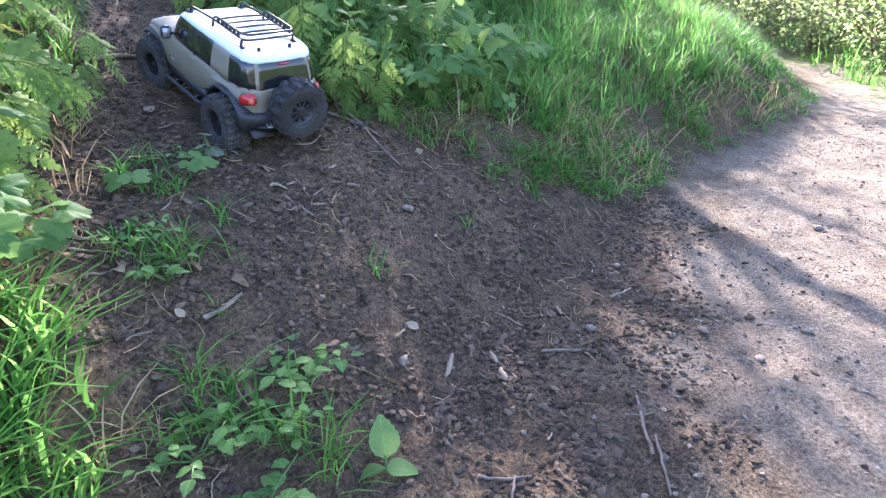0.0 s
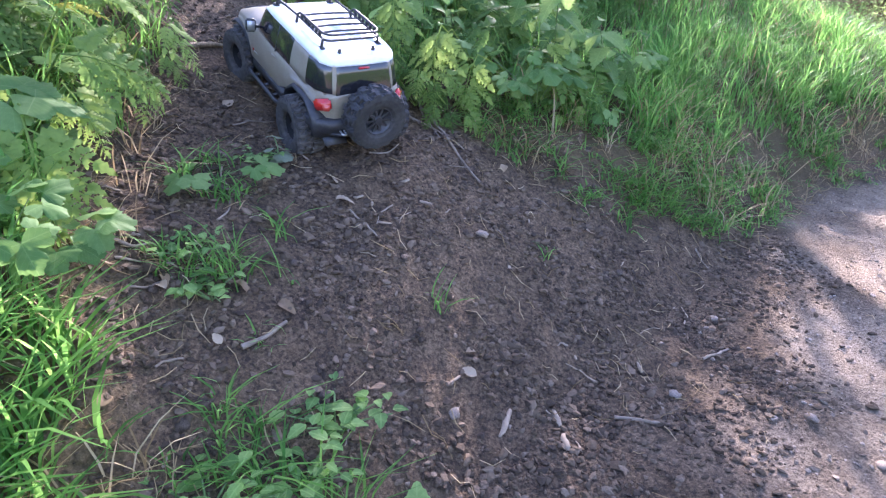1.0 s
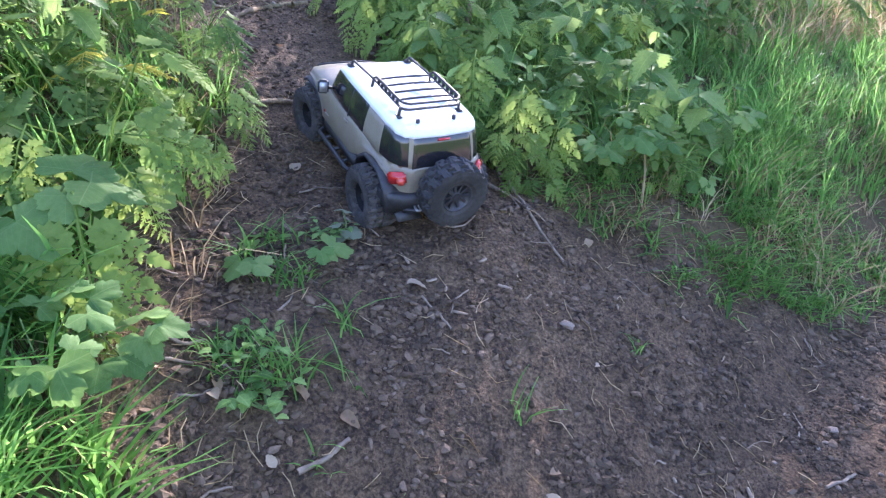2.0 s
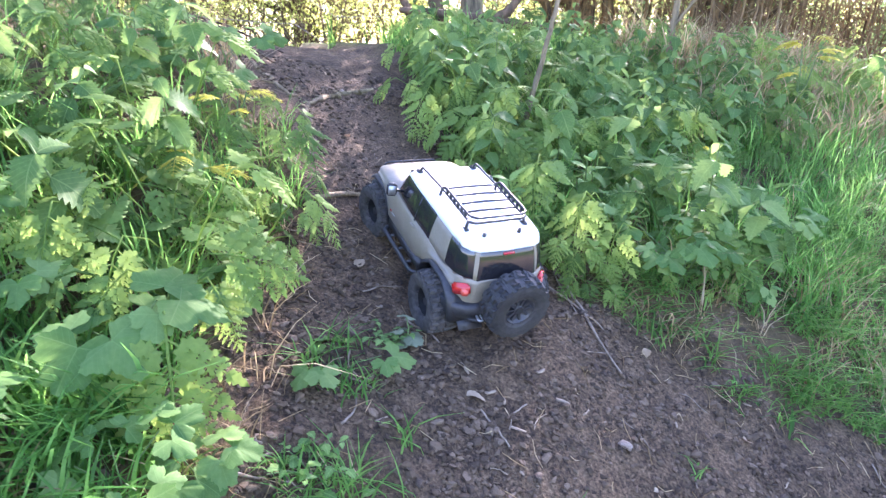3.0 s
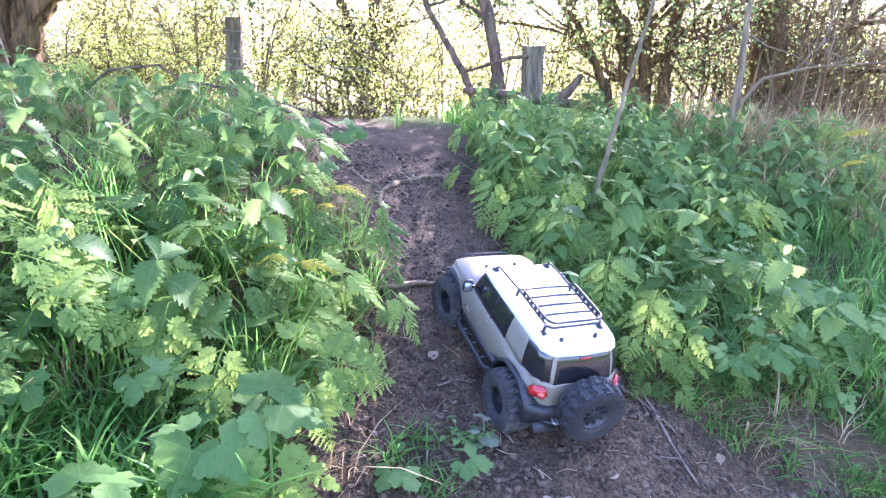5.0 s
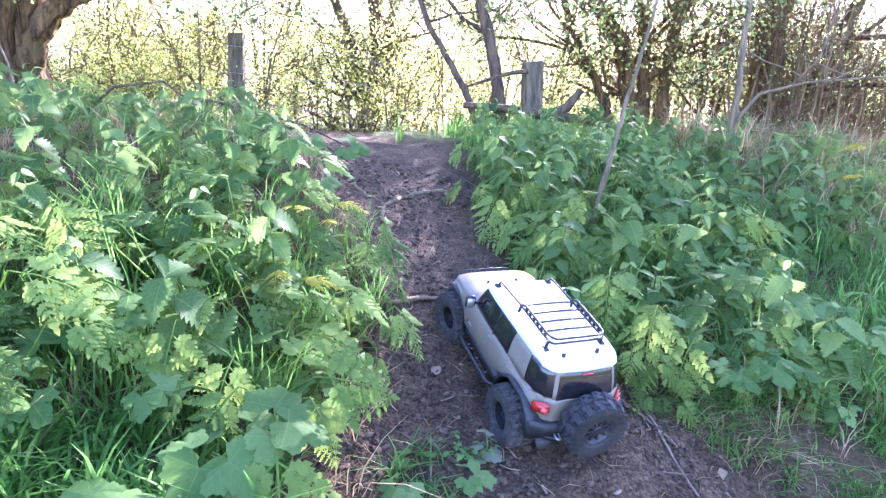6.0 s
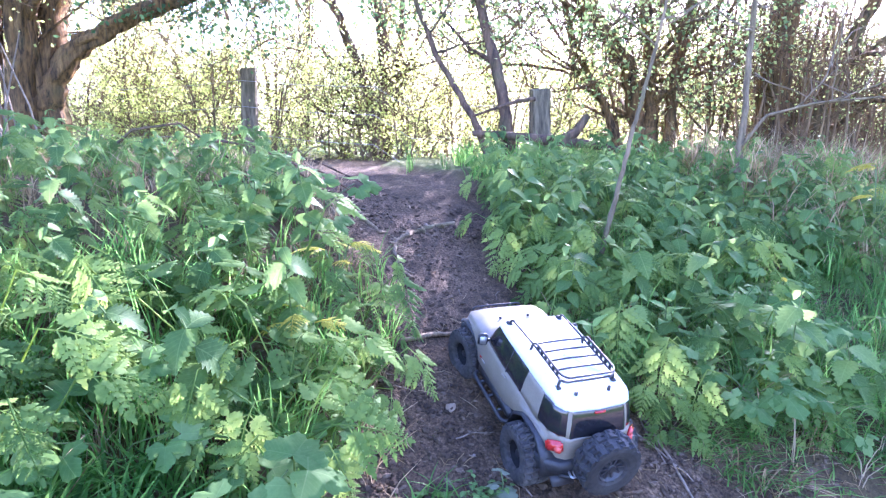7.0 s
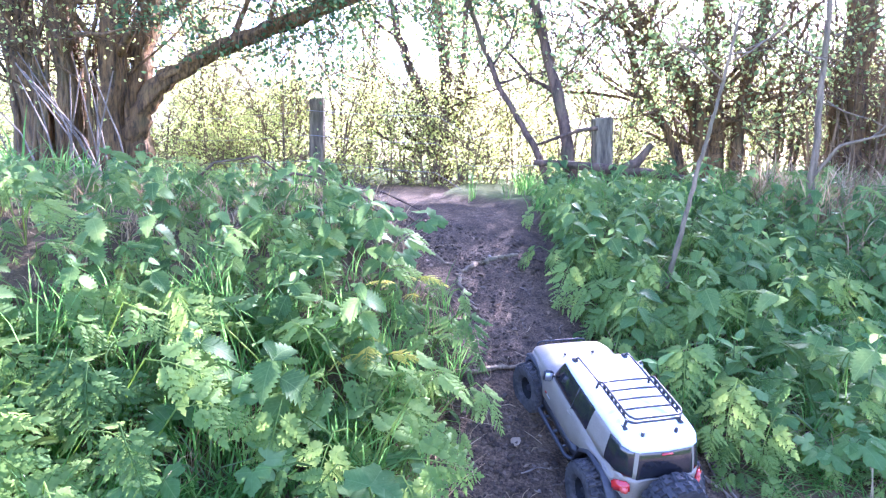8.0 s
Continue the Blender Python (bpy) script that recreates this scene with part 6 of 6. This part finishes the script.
def dead_leaf(x, y, size):
    ob = tagged(solid("dead_leaf", rs.choice(DEAD_LEAVES), None), "curled pale brown dead leaf on soil", "dead leaf", "dead leaves")
    ob.matrix_basis = Matrix.Translation((x, y, ground_height(x, y) + 0.004)) @ Euler((rs.uniform(-0.4, 0.4), rs.uniform(-0.4, 0.2), rs.uniform(0, 6.28))).to_matrix().to_4x4() @ Matrix.Scale(size, 4)


dead_leaf(0.0, 1.2, 0.95)
dead_leaf(0.09, 0.66, 0.8)
for k in range(60):
    while True:
        x, y = rs.uniform(-0.35, 0.9), rs.uniform(0.3, 2.2)
        g = max(float(left_growth(x, y)), float(right_growth(x, y)))
        if g < 0.12 and float(up_bank(x, y)) > 0.1 and (g > -0.12 or rs.random() < 0.35):
            break
    dead_leaf(x, y, rs.uniform(0.35, 0.9))


def straws(n, chance, box, seed):
    r = np.random.RandomState(seed)
    pieces = []
    while len(pieces) < n:
        x, y = r.uniform(box[0], box[1]), r.uniform(box[2], box[3])
        if r.uniform() < chance(x, y):
            a, ln = r.uniform(0, 6.28), r.uniform(0.012, 0.045)
            pts = []
            for t in (-0.5, 0.0, 0.5):
                px, py = x + ln * t * math.cos(a + 0.4 * t), y + ln * t * math.sin(a + 0.4 * t)
                pts.append((px, py, ground_height(px, py) + 0.003 + r.uniform(0, 0.012)))
            pieces.append(tube(pts, [0.0007, 0.0009, 0.0005], 3))
    return merged(pieces)


def straw_chance(x, y):
    g = max(float(left_growth(x, y)), float(right_growth(x, y)))
    s = float(up_bank(x, y))
    edge = math.exp(-(g / 0.1) ** 2)
    rake = math.exp(-((x - 0.72) ** 2 + (y - 0.62) ** 2) / 0.012)
    return (0.25 + 0.7 * edge + 0.8 * rake) if 0.0 < s + 0.2 * rake < 1.2 else (0.05 if -0.7 < s < 0.02 else 0.0)


v, f = straws(1100, straw_chance, (-0.3, 2.4, 0.1, 1.8), 5)
tagged(solid("dry_litter", array_mesh("dry_litter", v, f), STRAW), "scattered dry straw and grass stems on soil", "straw", kind="stuff")


def straw_left(x, y):
    return 0.7 if float(left_growth(x, y)) > -0.03 and y < 2.4 else 0.0


def straw_right(x, y):
    s = float(up_bank(x, y))
    return 0.6 if float(right_growth(x, y)) > -0.02 and s < 1.4 else 0.0


grass_patch("dry_grass", "dry straw-coloured grass under the plants", STRAW, 1300, straw_left, (-1.2, 0.0, 0.2, 2.3), 0.06, 0.16, 0.0013, 71, bend=(0.5, 1.3))
grass_patch("dry_grass", "dry straw-coloured grass at the bank foot", STRAW, 4200, straw_right, (0.2, 2.8, 0.9, 2.9), 0.05, 0.22, 0.0013, 72, bend=(0.5, 1.3))

# single plants that stand out
dock = thing("dock", "small dock with one upright rounded leaf on soil", "dock")
solid("stem", stem_mesh([(0, 0, 0), (0.0, 0.005, 0.025)], 0.003, 0.002), None, dock)
leaf_at(ROUND_LEAF, dock, (0, 0.003, 0.02), 1.3, -1.0, 0.2, 0.7)
leaf_at(ROUND_LEAF, dock, (0, 0, 0.008), 3.3, -0.3, 0.3, 0.5)
leaf_at(ROUND_LEAF, dock, (0, 0, 0.006), -0.5, -0.1, 0.2, 0.5)
dock.matrix_basis = Matrix.Translation((0.235, 0.37, ground_height(0.235, 0.37)))
pale_weed = thing("pale_weed", "wilted pale weed with grey-green leaves on soil", "weed")
WILT = leafy("wilted_leaf", (0.14, 0.16, 0.1), (0.22, 0.25, 0.16), (0.32, 0.34, 0.24), 0.3, 0.6)
WILTED = [tri_mesh("leaf", lobed_blade(0.02 + 0.004 * k, 3, 0.3, -0.1, k), WILT) for k in range(2)]
solid("stem", stem_mesh([(0, 0, 0), (0.005, 0.004, 0.03), (0.0, 0.01, 0.05)], 0.0016, 0.001), None, pale_weed)
for k, (x, y, z, a) in enumerate([(0, 0.01, 0.05, 1.2), (0.01, -0.004, 0.02, -0.8), (-0.008, 0, 0.03, 2.8), (0.0, 0.0, 0.012, -2.2)]):
    leaf_at(WILTED[k % 2], pale_weed, (x, y, z), a, 0.1, 0.1, 1.0)
pale_weed.matrix_basis = Matrix.Translation((0.1, 0.985, ground_height(0.1, 0.985)))
small_hog = lobed_plant(901, 0.06, 3)
small_hog.matrix_basis = Matrix.Translation((0.0, 0.9, ground_height(0.0, 0.9))) @ Matrix.Scale(0.8, 4)

# plants for the sunlit patches: the sunlight is in their yellow colour
YELLOW_FRONDS = [tri_mesh("frond", feather_frond(0.1, random.Random(40 + k), 0.0, 0.0, 0.8), YELLOW) for k in range(2)]
for x, y, z, n, big in ((-0.27, 1.42, 0.12, 4, 0.7), (-0.3, 1.16, 0.13, 4, 0.75), (1.66, 2.4, 0.34, 7, 0.9)):
    ob = thing("yellowing_plant", "bank plant with feathery leaves coloured yellow as if sunlit", "weed", "yellowing plants")
    for k in range(n):
        a = 6.28 * k / n + rs.uniform(-0.4, 0.4)
        tip = (0.03 * math.cos(a), 0.03 * math.sin(a), z * rs.uniform(0.7, 1.2))
        solid("stem", stem_mesh([(0, 0, 0), (tip[0] * 0.4, tip[1] * 0.4, tip[2] * 0.6), tip], 0.002, 0.0015, 4), None, ob)
        leaf_at(rs.choice(YELLOW_FRONDS), ob, tip, a, rs.uniform(-1.2, -0.3) if big > 1 else rs.uniform(-0.6, 0.1), 0.2, big * rs.uniform(0.8, 1.1))
    ob.matrix_basis = Matrix.Translation((x, y, ground_height(x, y)))

PETAL = plain("yellow_petal", (0.6, 0.45, 0.02), (0.75, 0.6, 0.05), 0.6, 200.0)
for x, y, h in ((1.004, 1.824, 0.16),):
    ob = thing("dandelion", "yellow dandelion flower on a thin stem", "flower", "dandelions")
    solid("stem", stem_mesh([(0, 0, 0), (0.01, 0.0, h * 0.6), (0.0, -0.02, h)], 0.0018, 0.0015), None, ob)
    bm = bmesh.new()
    for ring, n, tilt in ((0.009, 16, 0.15), (0.0065, 12, 0.5), (0.004, 8, 0.9)):
        for k in range(n):
            a = 6.28 * k / n + ring * 90
            c, s_ = math.cos(a), math.sin(a)
            w = 0.0014
            p = [(0.001 * c - w * s_, 0.001 * s_ + w * c, 0), (0.001 * c + w * s_, 0.001 * s_ - w * c, 0), (ring * c * math.cos(tilt) + w * s_, ring * s_ * math.cos(tilt) - w * c, ring * math.sin(tilt)), (ring * c * math.cos(tilt) - w * s_, ring * s_ * math.cos(tilt) + w * c, ring * math.sin(tilt))]
            bm.faces.new([bm.verts.new(q) for q in p])
    head = part("flower_head", bm, PETAL, ob)
    head.matrix_basis = pose(0, -0.02, h, 35, 0, 0)
    ob.matrix_basis = Matrix.Translation((x, y, ground_height(x, y)))

# fallen brown stems over the litter at the bank top
for ax, ay, bx, by, h in ((-0.95, 2.15, -0.45, 2.05, 0.13), (-0.8, 2.4, -0.3, 2.25, 0.09), (-1.3, 2.2, -0.8, 2.3, 0.16), (-0.62, 1.9, -0.3, 2.05, 0.1)):
    za, zb = ground_height(ax, ay), ground_height(bx, by)
    v, f = tube([(ax, ay, za), (ax * 0.72 + bx * 0.28, ay * 0.72 + by * 0.28, za + h * 0.85), (ax * 0.4 + bx * 0.6, ay * 0.4 + by * 0.6, zb + h), (bx, by, zb + 0.01)], [0.0055, 0.005, 0.0042, 0.003], 6)
    tagged(solid("dead_stick", array_mesh("dead_stick", v, f), BARK), "bent brown dead stick lying over the bank plants", "stick", "dead sticks")

# dry stalks by the old tree
for k in range(17):
    x, y = -2.5 + rs.uniform(-0.35, 0.35), 3.3 + rs.uniform(-0.25, 0.2)
    z = ground_height(x, y)
    a = rs.uniform(-0.9, 0.5)
    v, f = tube([(x, y, z), (x + 0.2 * a, y - 0.02, z + 0.25), (x + 0.75 * a, y - 0.05, z + 0.45 + 0.3 * rs.random())], [0.006, 0.005, 0.003], 5)
    tagged(solid("dry_stalk", array_mesh("dry_stalk", v, f), TWIG), "bleached dry plant stalk leaning over", "stalk", "dry stalks")
